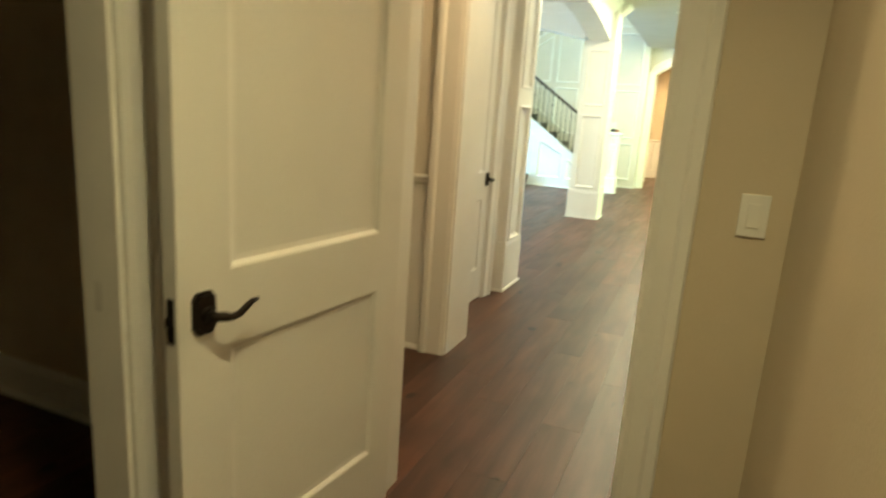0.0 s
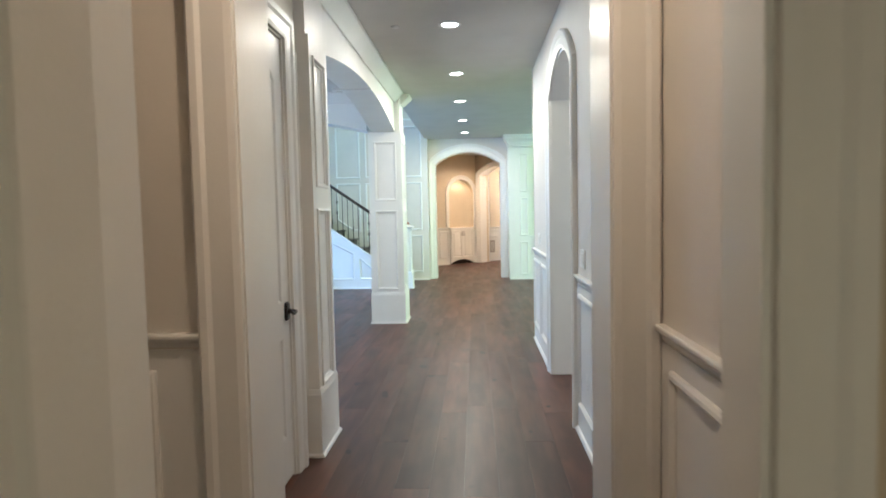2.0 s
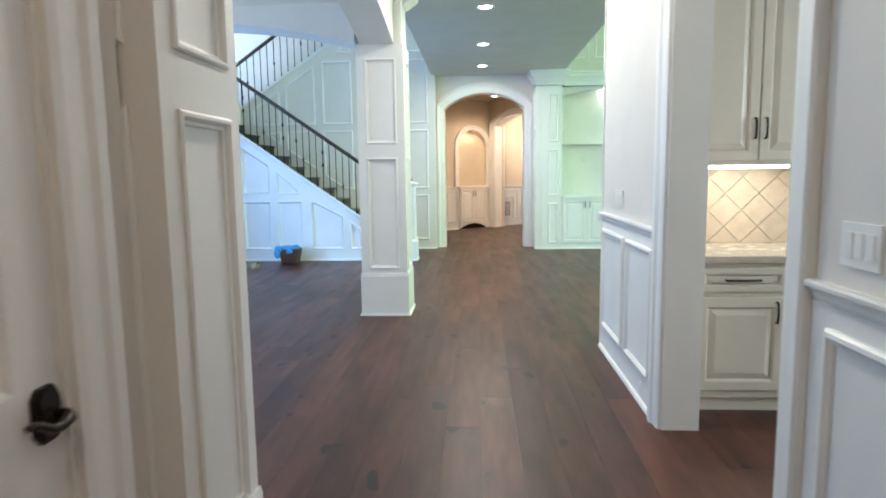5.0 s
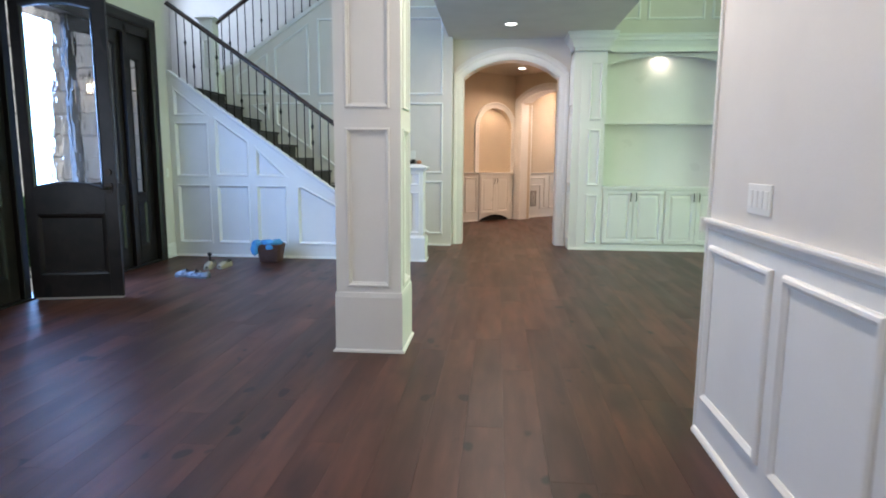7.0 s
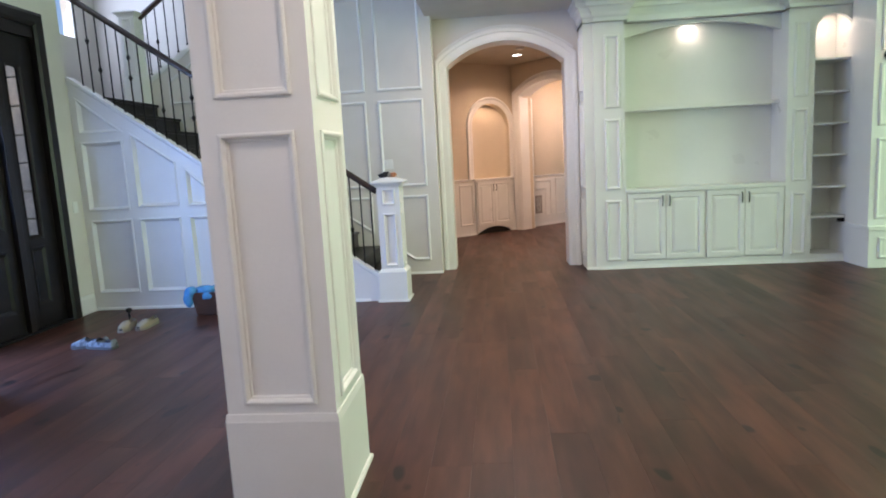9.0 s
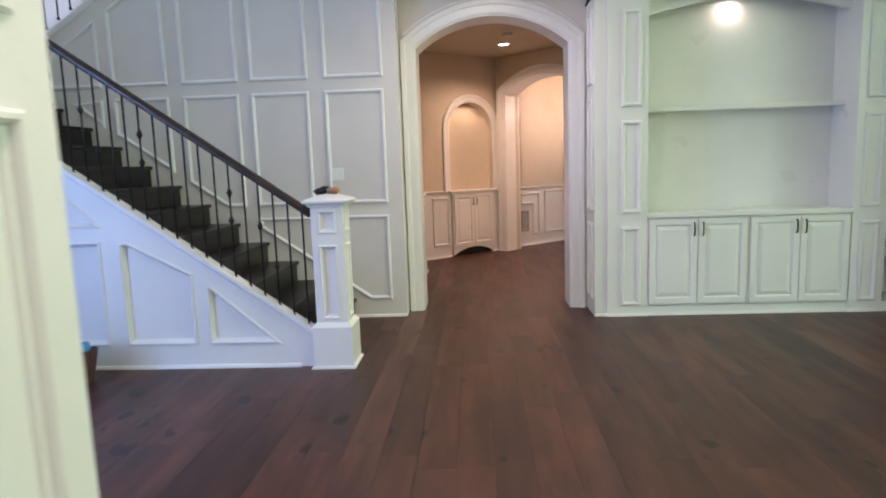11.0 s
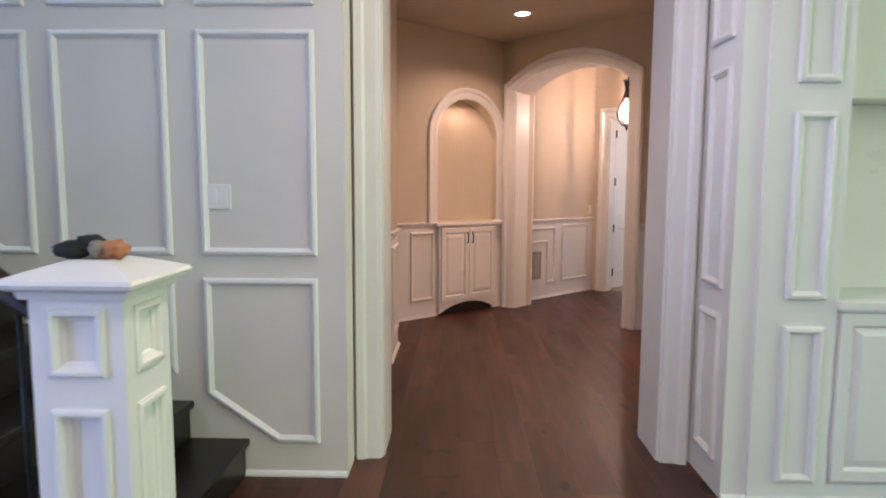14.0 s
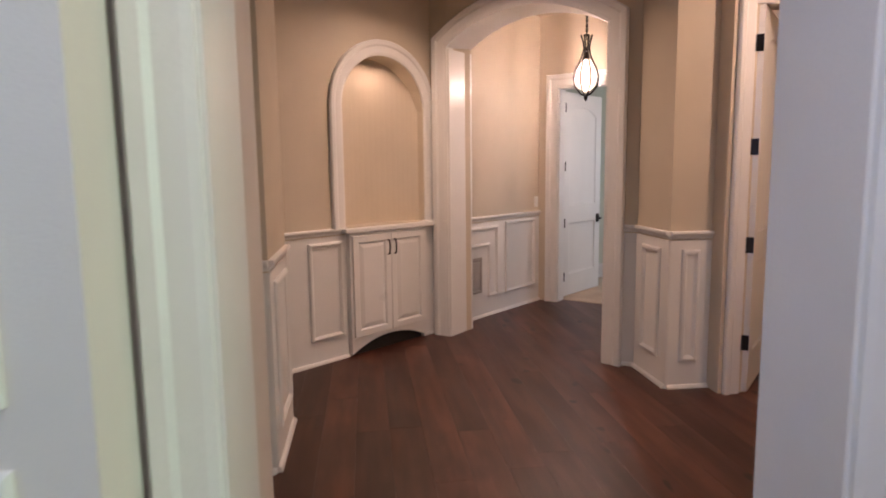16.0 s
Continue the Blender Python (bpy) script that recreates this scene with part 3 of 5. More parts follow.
prism(bm, [(0.954, 18.167), (1.146, 18.06), (1.146, 17.57), (1.60, 17.57), (1.60, 18.6), (1.17, 18.40)], 0.0, CEIL)
w_pier = structure("wall_hall_pier", bm, TAN, "tan pier beside the hall arch with white wainscot", "wall")
pier_a, pier_b, pier_c = Face((0.954, 18.167), (1.146, 18.06)), Face((1.146, 18.06), (1.146, 17.57)), Face((1.146, 17.57), (1.44, 17.57))
wainscot(pier_a, 0.10, pier_a.length, w_pier, [])
wainscot(pier_b, 0.0, 0.49, w_pier, [(0.12, 0.38)])
wainscot(pier_c, 0.0, 0.29, w_pier, [(0.08, 0.20)])
hd, w_hd = wall("wall_hall_door_east", (1.43, 17.43), (1.62, 17.43), 0.14, CEIL, (), TAN)
casing_bm = bmesh.new()
sweep(casing_bm, [(0.135, 0.0), (0.135, 2.42), (1.2, 2.42)], NARROW, hd.at)
part("casing", casing_bm, WHITE, w_hd)
wall("wall_hall_door_head", (1.575, 17.44), (2.6, 17.44), 0.13, CEIL, (), TAN, bottom=2.42)
wall("wall_hall_east", (2.5, 17.4), (2.5, 15.43), 0.12, CEIL, (), TAN)
wall("wall_hall_south", (2.5, 15.44), (0.40, 15.44), 0.01, CEIL, (), TAN)
hallf, w_hall = wall("wall_hall_inner", (0.10, 19.553), (1.10, 20.47), 0.14, CEIL, (), TAN)
wainscot(hallf, 0.06, 1.40, w_hall, [(0.70, 1.265)], 0.94)
panel(hallf, [(0.10, 0.70), (0.397, 0.70), (0.397, 0.185), (0.57, 0.185), (0.57, 0.90), (0.10, 0.90)], w_hall, out=0.006)
bd, w_bd = wall("wall_bedroom_door", (1.10, 20.47), (2.57, 19.12), 0.14, CEIL, [(0.23, 1.09, 0, 2.30, 2.30)], TAN)
casing(bd, 0.23, 1.09, 2.30, 2.30, w_bd, CASING)
reveal(bd, 0.23, 1.09, 2.30, 2.30, 0.14, w_bd)
plate(hallf, 1.30, 1.10, "light_switch", "white single switch by the bedroom door")
wall("wall_hall_far_east", (2.57, 19.2), (2.57, 17.3), 0.12, CEIL, (), TAN)
wall("wall_bedroom_north", (0.8, 21.7), (4.5, 21.7), 0.12, CEIL, (), surface("pale_green_wall", (0.66, 0.70, 0.60), 0.6, vary=0.03))
bedroom_e, w_bed_e = wall("wall_bedroom_east", (4.5, 21.7), (4.5, 17.6), 0.12, CEIL, [(0.3, 2.1, 0.8, 2.4, 2.4)], GREIGE)
bn = Face((0.8, 21.7), (4.5, 21.7))
strip("baseboard", bn, 0, 3.7, 0, TALL_BASE, bpy.data.objects["wall_bedroom_north"])
bm = bmesh.new()
prism(bm, [(1.30, 20.48), (2.15, 19.70), (4.5, 19.0), (4.5, 21.7), (0.9, 21.7)], -0.012, 0.006)
structure("carpet_floor", bm, CARPET, "tan bedroom carpet", "carpet")

# ---- recessed lights ----


def downlight(x, y, z, watts, color, label="recessed ceiling light with white trim, switched on", spread=None):
    t = thing("downlight", (x, y, z), label, "ceiling light", "recessed ceiling lights")
    bm = bmesh.new()
    lathe(bm, [(0.095, 0.0), (0.095, -0.004), (0.088, -0.009), (0.074, -0.007), (0.070, 0.0)], seg=28)
    part("trim_ring", bm, WHITE, t, smooth=True)
    bm = bmesh.new()
    lathe(bm, [(0.070, -0.002), (0.060, -0.005), (0.03, -0.006)], seg=24)
    part("lens", bm, LIGHT_LENS, t, "glowing lamp lens")
    lamp("downlight_lamp", "AREA", (x, y, z - 0.02), (x, y, 0), watts, color, 0.12, None, spread)


# The dim one at 4.96 is unseen, added to brighten the closet door.
for y, watts in ((4.96, 2.4), (6.83, 24), (8.70, 27), (10.49, 27), (12.37, 27), (14.06, 22)):
    downlight(-0.42, y, CEIL, watts, (1.0, 0.82, 0.64))
downlight(-0.12, 18.1, CEIL, 29, AMBER, spread=138)
# Unseen behind the arch jamb; added to light the hall pier's south side.
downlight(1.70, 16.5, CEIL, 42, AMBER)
downlight(0.17, 0.82, 2.75, 7.6, (1.0, 0.80, 0.52), spread=125)
# Vestibule light is out of view, added to warm and brighten its walls.
downlight(-0.40, 3.0, CEIL, 13, (1.0, 0.66, 0.42))
t = thing("smoke_detector", (-0.88, 6.83, CEIL), "small white ceiling sensor", "sensor")
bm = bmesh.new()
lathe(bm, [(0.035, 0), (0.035, -0.006), (0.025, -0.012), (0.008, -0.014)], seg=16)
part("sensor_body", bm, WHITE, t, smooth=True)
t = thing("smoke_detector", (-0.10, 17.43, CEIL), "low round white smoke detector on the hall ceiling", "smoke detector")
bm = bmesh.new()
lathe(bm, [(0.065, 0), (0.065, -0.010), (0.058, -0.024), (0.030, -0.032), (0.006, -0.033)], seg=24)
part("housing", bm, WHITE, t, smooth=True)

# ---- interior doors ----


def arched_leaf(t, width, height, thick, lock0=0.83, lock1=1.018, latch=0.115):
    """A two-panel moulded door leaf in local x (from the hinge), z, with both faces panelled; arched upper panel."""
    bm = bmesh.new()
    st, bot, top = 0.115, 0.24, 0.14
    at = lambda u, z, o: (u, o, z)
    h = thick / 2
    box(bm, 0, 0, -h, st, height, h, at)
    box(bm, width - latch, 0, -h, width, height, h, at)
    box(bm, st, 0, -h, width - latch, bot, h, at)
    box(bm, st, lock0, -h, width - latch, lock1, h, at)
    line = arc(st, width - latch, height - top - 0.10, height - top)
    for p, q in zip(line, line[1:]):
        prism(bm, [p, q, (q[0], height), (p[0], height)], -h, h, at)
    box(bm, st, bot, -h + 0.012, width - latch, lock0, h - 0.012, at)
    box(bm, st, lock1, -h + 0.012, width - latch, height - top, h - 0.012, at)
    part("door_leaf", bm, WHITE, t, "white painted two-panel leaf")
    ogee = [(0, 0.012), (0.006, 0.010), (0.016, 0.002), (0.030, 0.0), (0.030, -0.002), (0, -0.002)]
    for side in (-1, 1):
        bm = bmesh.new()
        f = lambda u, z, o: (u, side * (h - 0.012 + o), z)
        sweep(bm, rect(st, width - latch, bot, lock0), ogee, f, closed=True)
        sweep(bm, [(st, lock1), (width - latch, lock1), *reversed(line)], ogee, f, closed=True)
        part("panel_moulding", bm, WHITE, t)


def lever(t, x, z, y, side, along):
    """A bronze lever on an octagonal plate; along is the way the lever points."""
    h = bmesh.new()
    at = lambda a, b, c: (x + a, y + side * c, z + b)
    pts = [(-0.030, -0.034), (-0.018, -0.050), (0.018, -0.050), (0.030, -0.034), (0.030, 0.034), (0.018, 0.050), (-0.018, 0.050), (-0.030, 0.034)]
    prism(h, pts, 0.0, 0.010, at)
    prism(h, [(a * 0.84, b * 0.88) for a, b in pts], 0.010, 0.016, at)
    tube(h, [(0, 0, 0.014), (0, 0, 0.026)], [0.019, 0.015], 14, at)
    part("rose_plate", h, BRONZE, t, "dark bronze door plate")
    h = bmesh.new()
    tube(h, [(0, 0, 0.01), (0, 0, 0.046), (along * 0.010, 0, 0.056), (along * 0.034, -0.006, 0.058), (along * 0.056, -0.004, 0.058), (along * 0.076, 0.008, 0.058), (along * 0.094, 0.018, 0.058), (along * 0.112, 0.019, 0.057)], [0.012, 0.012, 0.012, 0.0095, 0.0085, 0.008, 0.007, 0.005], 10, at)
    part("lever_handle", h, BRONZE, t, "dark bronze lever", smooth=True)


def hinge_set(t, width, height, at_y, zs, reach=0.03):
    for z in zs:
        bm = bmesh.new()
        tube(bm, [(0.0, at_y, z - 0.05), (0.0, at_y, z + 0.05)], 0.008, 8)
        box(bm, -reach, at_y - 0.002, z - 0.05, 0.03, at_y + 0.002, z + 0.05)
        box(bm, -0.004, -0.019, z - 0.05, 0.001, 0.019, z + 0.05)
        part("hinge", bm, BRONZE, t, "dark bronze hinge")


leafdir = math.degrees(math.atan2(1.44 - 2.09, -0.81 + 0.741))
t = thing("open_door", (-0.705, 2.225, 0.012), "white two-panel interior door standing open into the room", "door", turn=leafdir)
arched_leaf(t, 0.872, 2.42, 0.044, latch=0.147)
for s in (1, -1):
    lever(t, 0.806, 0.932, s * 0.022, s, -1)
bm = bmesh.new()
box(bm, 0.8722, -0.012, 0.87, 0.8735, 0.012, 0.975)
box(bm, 0.873, -0.006, 0.912, 0.883, 0.006, 0.932)
part("latch_plate", bm, BRONZE, t)
hinge_set(t, 0.8, 2.4, -0.024, (0.25, 0.9, 1.55, 2.2))
for name, f, u in (("strike_plate", Face((0.115, 2.36), (0.115, 2.24)), 0.06), ("strike_plate", Face((-1.07, 1.361), (-0.95, 1.361)), 0.05)):
    bm = bmesh.new()
    box(bm, u - 0.012, 0.915, 0.0, u + 0.012, 0.99, 0.003, f.at)
    tagged(finish(name, bm, BRONZE), "dark bronze strike plate let into the jamb", "strike plate")

t = thing("closet_door", (-1.304, 4.115, 0.012), "white two-panel door with arched upper panel, closed", "door", turn=90)
arched_leaf(t, 0.774, 2.42, 0.040, 0.79, 0.985)
lever(t, 0.720, 0.931, -0.020, -1, -1)

bdir = math.degrees(math.atan2(21.073 - 20.502, 2.0 - 1.349))
t = thing("bedroom_door", (1.385, 20.52, 0.015), "white two-panel arched door standing open into the bedroom", "door", turn=bdir)
arched_leaf(t, 0.84, 2.27, 0.042)
lever(t, 0.775, 0.845, -0.021, -1, -1)
hinge_set(t, 0.85, 2.33, -0.022, (0.22, 0.83, 1.46, 2.1), 0.06)
t = thing("hall_door", (1.60, 17.42, 0.012), "white door ajar with dark hinges on its edge", "door", turn=47)
arched_leaf(t, 0.80, 2.40, 0.042)
hinge_set(t, 0.8, 2.4, 0.0225, (0.32, 0.95, 1.56, 2.18))

# ---- column and pilaster ----


def panelled_post(t, half_base, half, base_h, top, panels, inset, sides):
    """A square post on a tall plinth, each side framed with sunk panels."""
    bm = bmesh.new()
    box(bm, -half_base, -half_base, 0, half_base, half_base, base_h, bevel=0.004)
    part("plinth", bm, WHITE, t)
    bm = bmesh.new()
    sweep(bm, [(half_base, -half_base), (half_base, half_base), (-half_base, half_base), (-half_base, -half_base)], [(0, 0), (-0.014, 0), (-0.014, 0.012), (-0.006, 0.020), (0, 0.020)], closed=True)
    part("shoe_mould", bm, WHITE, t)
    bm = bmesh.new()
    sweep(bm, [(half, -half), (half, half), (-half, half), (-half, -half)], [(0.01, base_h), (-(half_base - half), base_h), (-0.006, base_h + 0.028), (0.01, base_h + 0.030)], closed=True)
    part("plinth_cap", bm, WHITE, t)
    bm = bmesh.new()
    box(bm, -half + 0.016, -half + 0.016, base_h, half - 0.016, half - 0.016, top)
    for k, f in enumerate(sides):
        e = 0.016 if k % 2 else 0.0
        box(bm, e, base_h, -0.016, inset, top, 0.0, f.at)
        box(bm, 2 * half - inset, base_h, -0.016, 2 * half - e, top, 0.0, f.at)
        zs = [base_h, *[z for p in panels for z in p], top]
        for z0, z1 in zip(zs[::2], zs[1::2]):
            box(bm, inset, z0, -0.016, 2 * half - inset, z1, 0.0, f.at)
    part("shaft", bm, WHITE, t, "white painted panelled shaft")
    for f in sides:
        for z0, z1 in panels:
            pm = bmesh.new()
            sweep(pm, rect(inset, 2 * half - inset, z0, z1), [(-0.012, 0.0), (-0.012, 0.007), (-0.006, 0.011), (0.002, 0.011), (0.007, 0.004), (0.010, -0.006), (0.018, -0.008), (0.021, -0.016), (-0.012, -0.016)], f.at, closed=True)
            part("panel_moulding", pm, WHITE, t)


def four_faces(h):
    return [Face((-h, -h), (h, -h)), Face((h, -h), (h, h)), Face((h, h), (-h, h)), Face((-h, h), (-h, -h))]


col = thing("column", (-1.402, 9.842, 0), "square white panelled column on a tall plinth", "column")
panelled_post(col, 0.230, 0.2195, 0.385, 2.53, [(0.463, 1.490), (1.640, 2.39)], 0.085, four_faces(0.2195))
bm = bmesh.new()
box(bm, -0.20, -0.18, 2.53, 0.20, 0.20, CEIL)
part("cap_block", bm, WHITE, col)
bm = bmesh.new()
sweep(bm, [(0.20, -0.05), (0.20, 0.20), (-0.20, 0.20)], [(0, CEIL - 0.14), (-0.012, CEIL - 0.14), (-0.115, CEIL - 0.035), (-0.12, CEIL - 0.004), (0, CEIL - 0.004)])
part("crown", bm, WHITE, col)
pil = thing("pilaster", (-1.41, 5.36, 0), "white panelled pilaster on a tall plinth", "pilaster")
panelled_post(pil, 0.230, 0.2195, 0.385, 2.53, [(0.43, 1.495), (1.65, 2.41)], 0.083, four_faces(0.2195))
bm = bmesh.new()
box(bm, -0.21, -0.2195, 2.53, 0.2, 0.22, CEIL)
part("cap_block", bm, WHITE, pil)

# ---- staircase ----
stair = thing("staircase", (-1.73, 13.5, 0), "ebony-stained stair with white panelled side and iron balusters", "staircase")
O = Vector(stair.location)


def local(fn):
    return lambda a, b, c: tuple(Vector(fn(a, b, c)) - O)


here = local(ident)
STEPS = 12
for i in range(STEPS):
    x, z = NOSE0 - GOING * i, RISE * (i + 1)
    bm = bmesh.new()
    y0 = 13.47 if i else 13.66
    box(bm, x - GOING - (1.4 if i == STEPS - 1 else 0.03), y0, z - 0.032, x + 0.012, 14.868, z, here, 0.006)
    part("tread", bm, TREAD, stair)
    bm = bmesh.new()
    box(bm, x - 0.030, y0, z - RISE, x - 0.012, 14.866, z - 0.032, here)
    part("riser", bm, TREAD, stair)

side = Face((-4.78, 13.42), (-1.70, 13.42))
LINE0 = 0.262  # height of the sloping side's top at the newel


def side_top(x):
    return LINE0 + (-1.76 - x) * 0.7005


def under(x):
    return side_top(x) - 0.17


SUNK = [rect(x0, x1, 0.19, 0.935) for x0, x1 in ((-4.725, -4.295), (-4.19, -3.775), (-3.655, -3.275))]
SUNK.append(rect(-4.725, -4.30, 1.055, 1.735))
SUNK.append([(-4.725, 1.84), (-4.30, 1.84), (-4.725, under(-4.725))])
SUNK.append([(-4.19, 1.07), (-3.77, 1.07), (-3.77, under(-3.77)), (-4.19, under(-4.19))])
SUNK.append([(-3.655, 1.06), (-3.27, 1.06), (-3.655, under(-3.655))])
SUNK.append([(-3.115, 0.19), (-2.62, 0.19), (-2.62, under(-2.62)), (-3.06, 0.925), (-3.115, 0.925)])
SUNK.append([(-2.50, 0.19), (-2.02, 0.19), (-2.50, under(-2.50))])
SINK = 0.028


def pierced(bm, outer, holes, at, depth):
    """A flat sheet with holes, whose edges turn back by depth."""
    edges = []
    for loop in (outer, *holes):
        vs = [bm.verts.new((u, z, 0)) for u, z in loop]
        edges += [bm.edges.new((vs[k], vs[(k + 1) % len(vs)])) for k in range(len(vs))]
    bmesh.ops.triangle_fill(bm, edges=edges, use_beauty=True)
    for loop in holes:
        lo, hi = [bm.verts.new((u, z, -depth)) for u, z in loop], [bm.verts.new((u, z, 0)) for u, z in loop]
        for k in range(len(loop)):
            q = (k + 1) % len(loop)
            bm.faces.new((lo[k], lo[q], hi[q], hi[k]))
    bmesh.ops.remove_doubles(bm, verts=bm.verts[:], dist=0.0001)
    for v in bm.verts:
        v.co = at(*v.co)


holes = [[(x + 4.78, z) for x, z in poly] for poly in SUNK]
bm = bmesh.new()
pierced(bm, [(-0.02, 0), (3.05, 0), (3.05, side_top(-1.73)), (-0.02, side_top(-4.80))], holes, local(side.at), SINK)
part("side_panel", bm, WHITE, stair, "white panelled stair side")
bm = bmesh.new()
prism(bm, [(0, 0), (3.05, 0), (3.05, side_top(-1.73) - 0.01), (0, side_top(-4.78) - 0.01)], -0.05, -SINK, local(side.at))
part("backing_board", bm, WHITE, stair)
bm = bmesh.new()
sweep(bm, [(-0.01, side_top(-4.79)), (3.04, side_top(-1.74))], [(0, -0.055), (0, 0.018), (-0.012, 0.018), (-0.02, 0.008), (-0.085, 0.006), (-0.085, -0.055)], local(side.at))
sweep(bm, [(-0.01, side_top(-4.79)), (3.04, side_top(-1.74))], [(0, -0.085), (0.02, -0.085), (0.02, 0.026), (0, 0.026)], local(side.at))
part("stringer", bm, WHITE, stair)
bm = bmesh.new()
for z0, prof in ((0, BASE),):
    ends = [[bm.verts.new(tuple(Vector(side.at(u, z0 + up, out)) - O)) for out, up in prof] for u in (0.0, 2.93)]
    for j in range(len(prof)):
        k = (j + 1) % len(prof)
        bm.faces.new((ends[0][j], ends[0][k], ends[1][k], ends[1][j]))
    bm.faces.new(ends[0]), bm.faces.new(ends[1])
part("baseboard", bm, WHITE, stair)


TRIM = [(-0.014, 0.0), (-0.014, 0.008), (0.0, 0.012), (0.008, 0.004), (0.018, -0.014), (0.026, -SINK), (0.0, -SINK), (0.0, 0.0)]
for poly in holes:
    bm = bmesh.new()
    sweep(bm, poly, TRIM, local(side.at), closed=True)
    part("panel_moulding", bm, WHITE, stair)

newel = thing("newel_post", (-1.60, 13.497, 0), "white panelled newel post with a moulded cap", "newel post")
panelled_post(newel, 0.143, 0.112, 0.30, 1.160, [(0.365, 0.872), (0.975, 1.115)], 0.056, four_faces(0.112))


def newel_cap(t, half, z):
    bm = bmesh.new()
    prof = [(0.0, z - 0.02), (-0.014, z - 0.018), (-0.020, z), (-0.044, z + 0.010), (-0.048, z + 0.020), (-0.044, z + 0.030), (0.0, z + 0.046), (half * 0.55, z + 0.066), (half * 0.55, z - 0.02)]
    sweep(bm, [(half, -half), (half, half), (-half, half), (-half, -half)], prof, closed=True)
    box(bm, -half * 0.46, -half * 0.46, z, half * 0.46, half * 0.46, z + 0.066)
    part("cap", bm, WHITE, t, "moulded white cap")


newel_cap(newel, 0.112, 1.168)
land = thing("newel_post", (-4.83, 14.76, RISE * STEPS), "white panelled landing newel with a moulded cap", "newel post")
panelled_post(land, 0.110, 0.095, 0.30, 1.04, [(0.36, 0.76), (0.84, 0.99)], 0.05, four_faces(0.095))
newel_cap(land, 0.095, 1.045)


def handrail(name, a, b, label):
    t = thing(name, a, label, "handrail")
    d = Vector(b) - Vector(a)
    ln = math.hypot(d.x, d.y)
    bm = bmesh.new()
    prof = [(0.0, 0.022), (0.010, 0.030), (0.030, 0.032), (0.048, 0.022), (0.056, 0.0), (0.048, -0.022), (0.030, -0.032), (0.010, -0.030), (0.0, -0.022)]
    ux, uy = d.x / ln, d.y / ln
    sweep(bm, [(0, 0), (ln, d.z)], prof, lambda u, z, o: (ux * u - uy * o, uy * u + ux * o, z))
    part("rail", bm, RAILWOOD, t, smooth=False)
    return t


def baluster(t, x, y, z0, z1, knots):
    """A round iron bar with a foot collar and turned knuckles."""
    bm = bmesh.new()
    tube(bm, [(0, 0, z0), (0, 0, z1)], 0.0075, 8)
    lathe(bm, [(0.010, 0), (0.014, 0.004), (0.014, 0.014), (0.009, 0.022)], (0, 0, z0), 10)
    for k in knots:
        lathe(bm, [(0.008, -0.03), (0.013, -0.022), (0.015, -0.012), (0.022, 0), (0.015, 0.012), (0.013, 0.022), (0.008, 0.03)], (0, 0, k), 10)
    ob = part("baluster", bm, IRON, t, smooth=True)
    ob.location = (x, y, 0)


RX0, RZ0 = -1.74, 1.075
rail1 = handrail("stair_handrail", (RX0, 13.465, RZ0), (-4.79, 13.465, RZ0 + 3.05 * 0.6995), "dark wooden stair handrail")
for i in range(29):
    x = -1.793 - 0.1022 * i
    if x < -4.76:
        break
    z0, z1 = side_top(x) + 0.004, RZ0 + (RX0 - x) * 0.6995 + 0.004
    k = i % 6
    knots = [z0 + 0.30] if k == 2 else [z0 + 0.42, z0 + 0.62] if k == 5 else [z0 + 0.52] if k == 3 and i % 4 == 3 else []
    baluster(stair, x - O.x, 13.465 - O.y, z0, z1, knots)

# The upper flight, behind the panelled wall.
flight = thing("upper_staircase", (-4.9, 15.5, RISE * STEPS), "upper stair flight with iron balusters", "staircase")
Z1 = RISE * STEPS
for i in range(12):
    bm = bmesh.new()
    box(bm, 0.25 + i * 0.28, -0.44, i * 0.18, 0.25 + (i + 1) * 0.28 + 0.02, 0.69, (i + 1) * 0.18)
    part("tread", bm, TREAD, flight)
handrail("stair_handrail", (-4.80, 14.80, upper_edge(-4.80) + 0.74), (-1.4, 14.80, upper_edge(-1.4) + 0.84), "dark wooden handrail of the upper flight")
for i in range(27):
    x = -4.66 + 0.122 * i
    lift = 0.74 + 0.10 * (x + 4.80) / 3.40
    z0 = upper_edge(x) + 0.045 - Z1
    baluster(flight, x + 4.9, 14.80 - 15.5, z0, upper_edge(x) + lift - Z1, [z0 + 0.3] if i % 4 == 1 else [])
bm = bmesh.new()
box(bm, -6.2, 13.45, Z1 - 0.2, -4.9, 16.2, Z1 - 0.034)
structure("landing", bm, TREAD, "dark stair landing", "landing")

# ---- built-in bookcase ----
bk = thing("bookcase", (0.49, 14.69, 0), "white built-in bookcase with cupboards, open shelf and cornice", "bookcase")
B = Vector(bk.location)
bf = Face((0.49, 14.69), (3.40, 14.69))
bat = lambda u, z, o: tuple(Vector(bf.at(u, z, o)) - B)
X = lambda x: x - 0.49
bm = bmesh.new()
box(bm, 0.0, 0, -0.42, X(0.60), 2.86, -0.02, bat)
box(bm, X(0.60), 0, -0.42, X(0.945), 2.86, 0.0, bat)
box(bm, X(2.70), 0, -0.42, X(2.985), 2.86, 0.0, bat)
box(bm, X(3.39), 0, -0.42, X(3.42), 2.86, 0.0, bat)
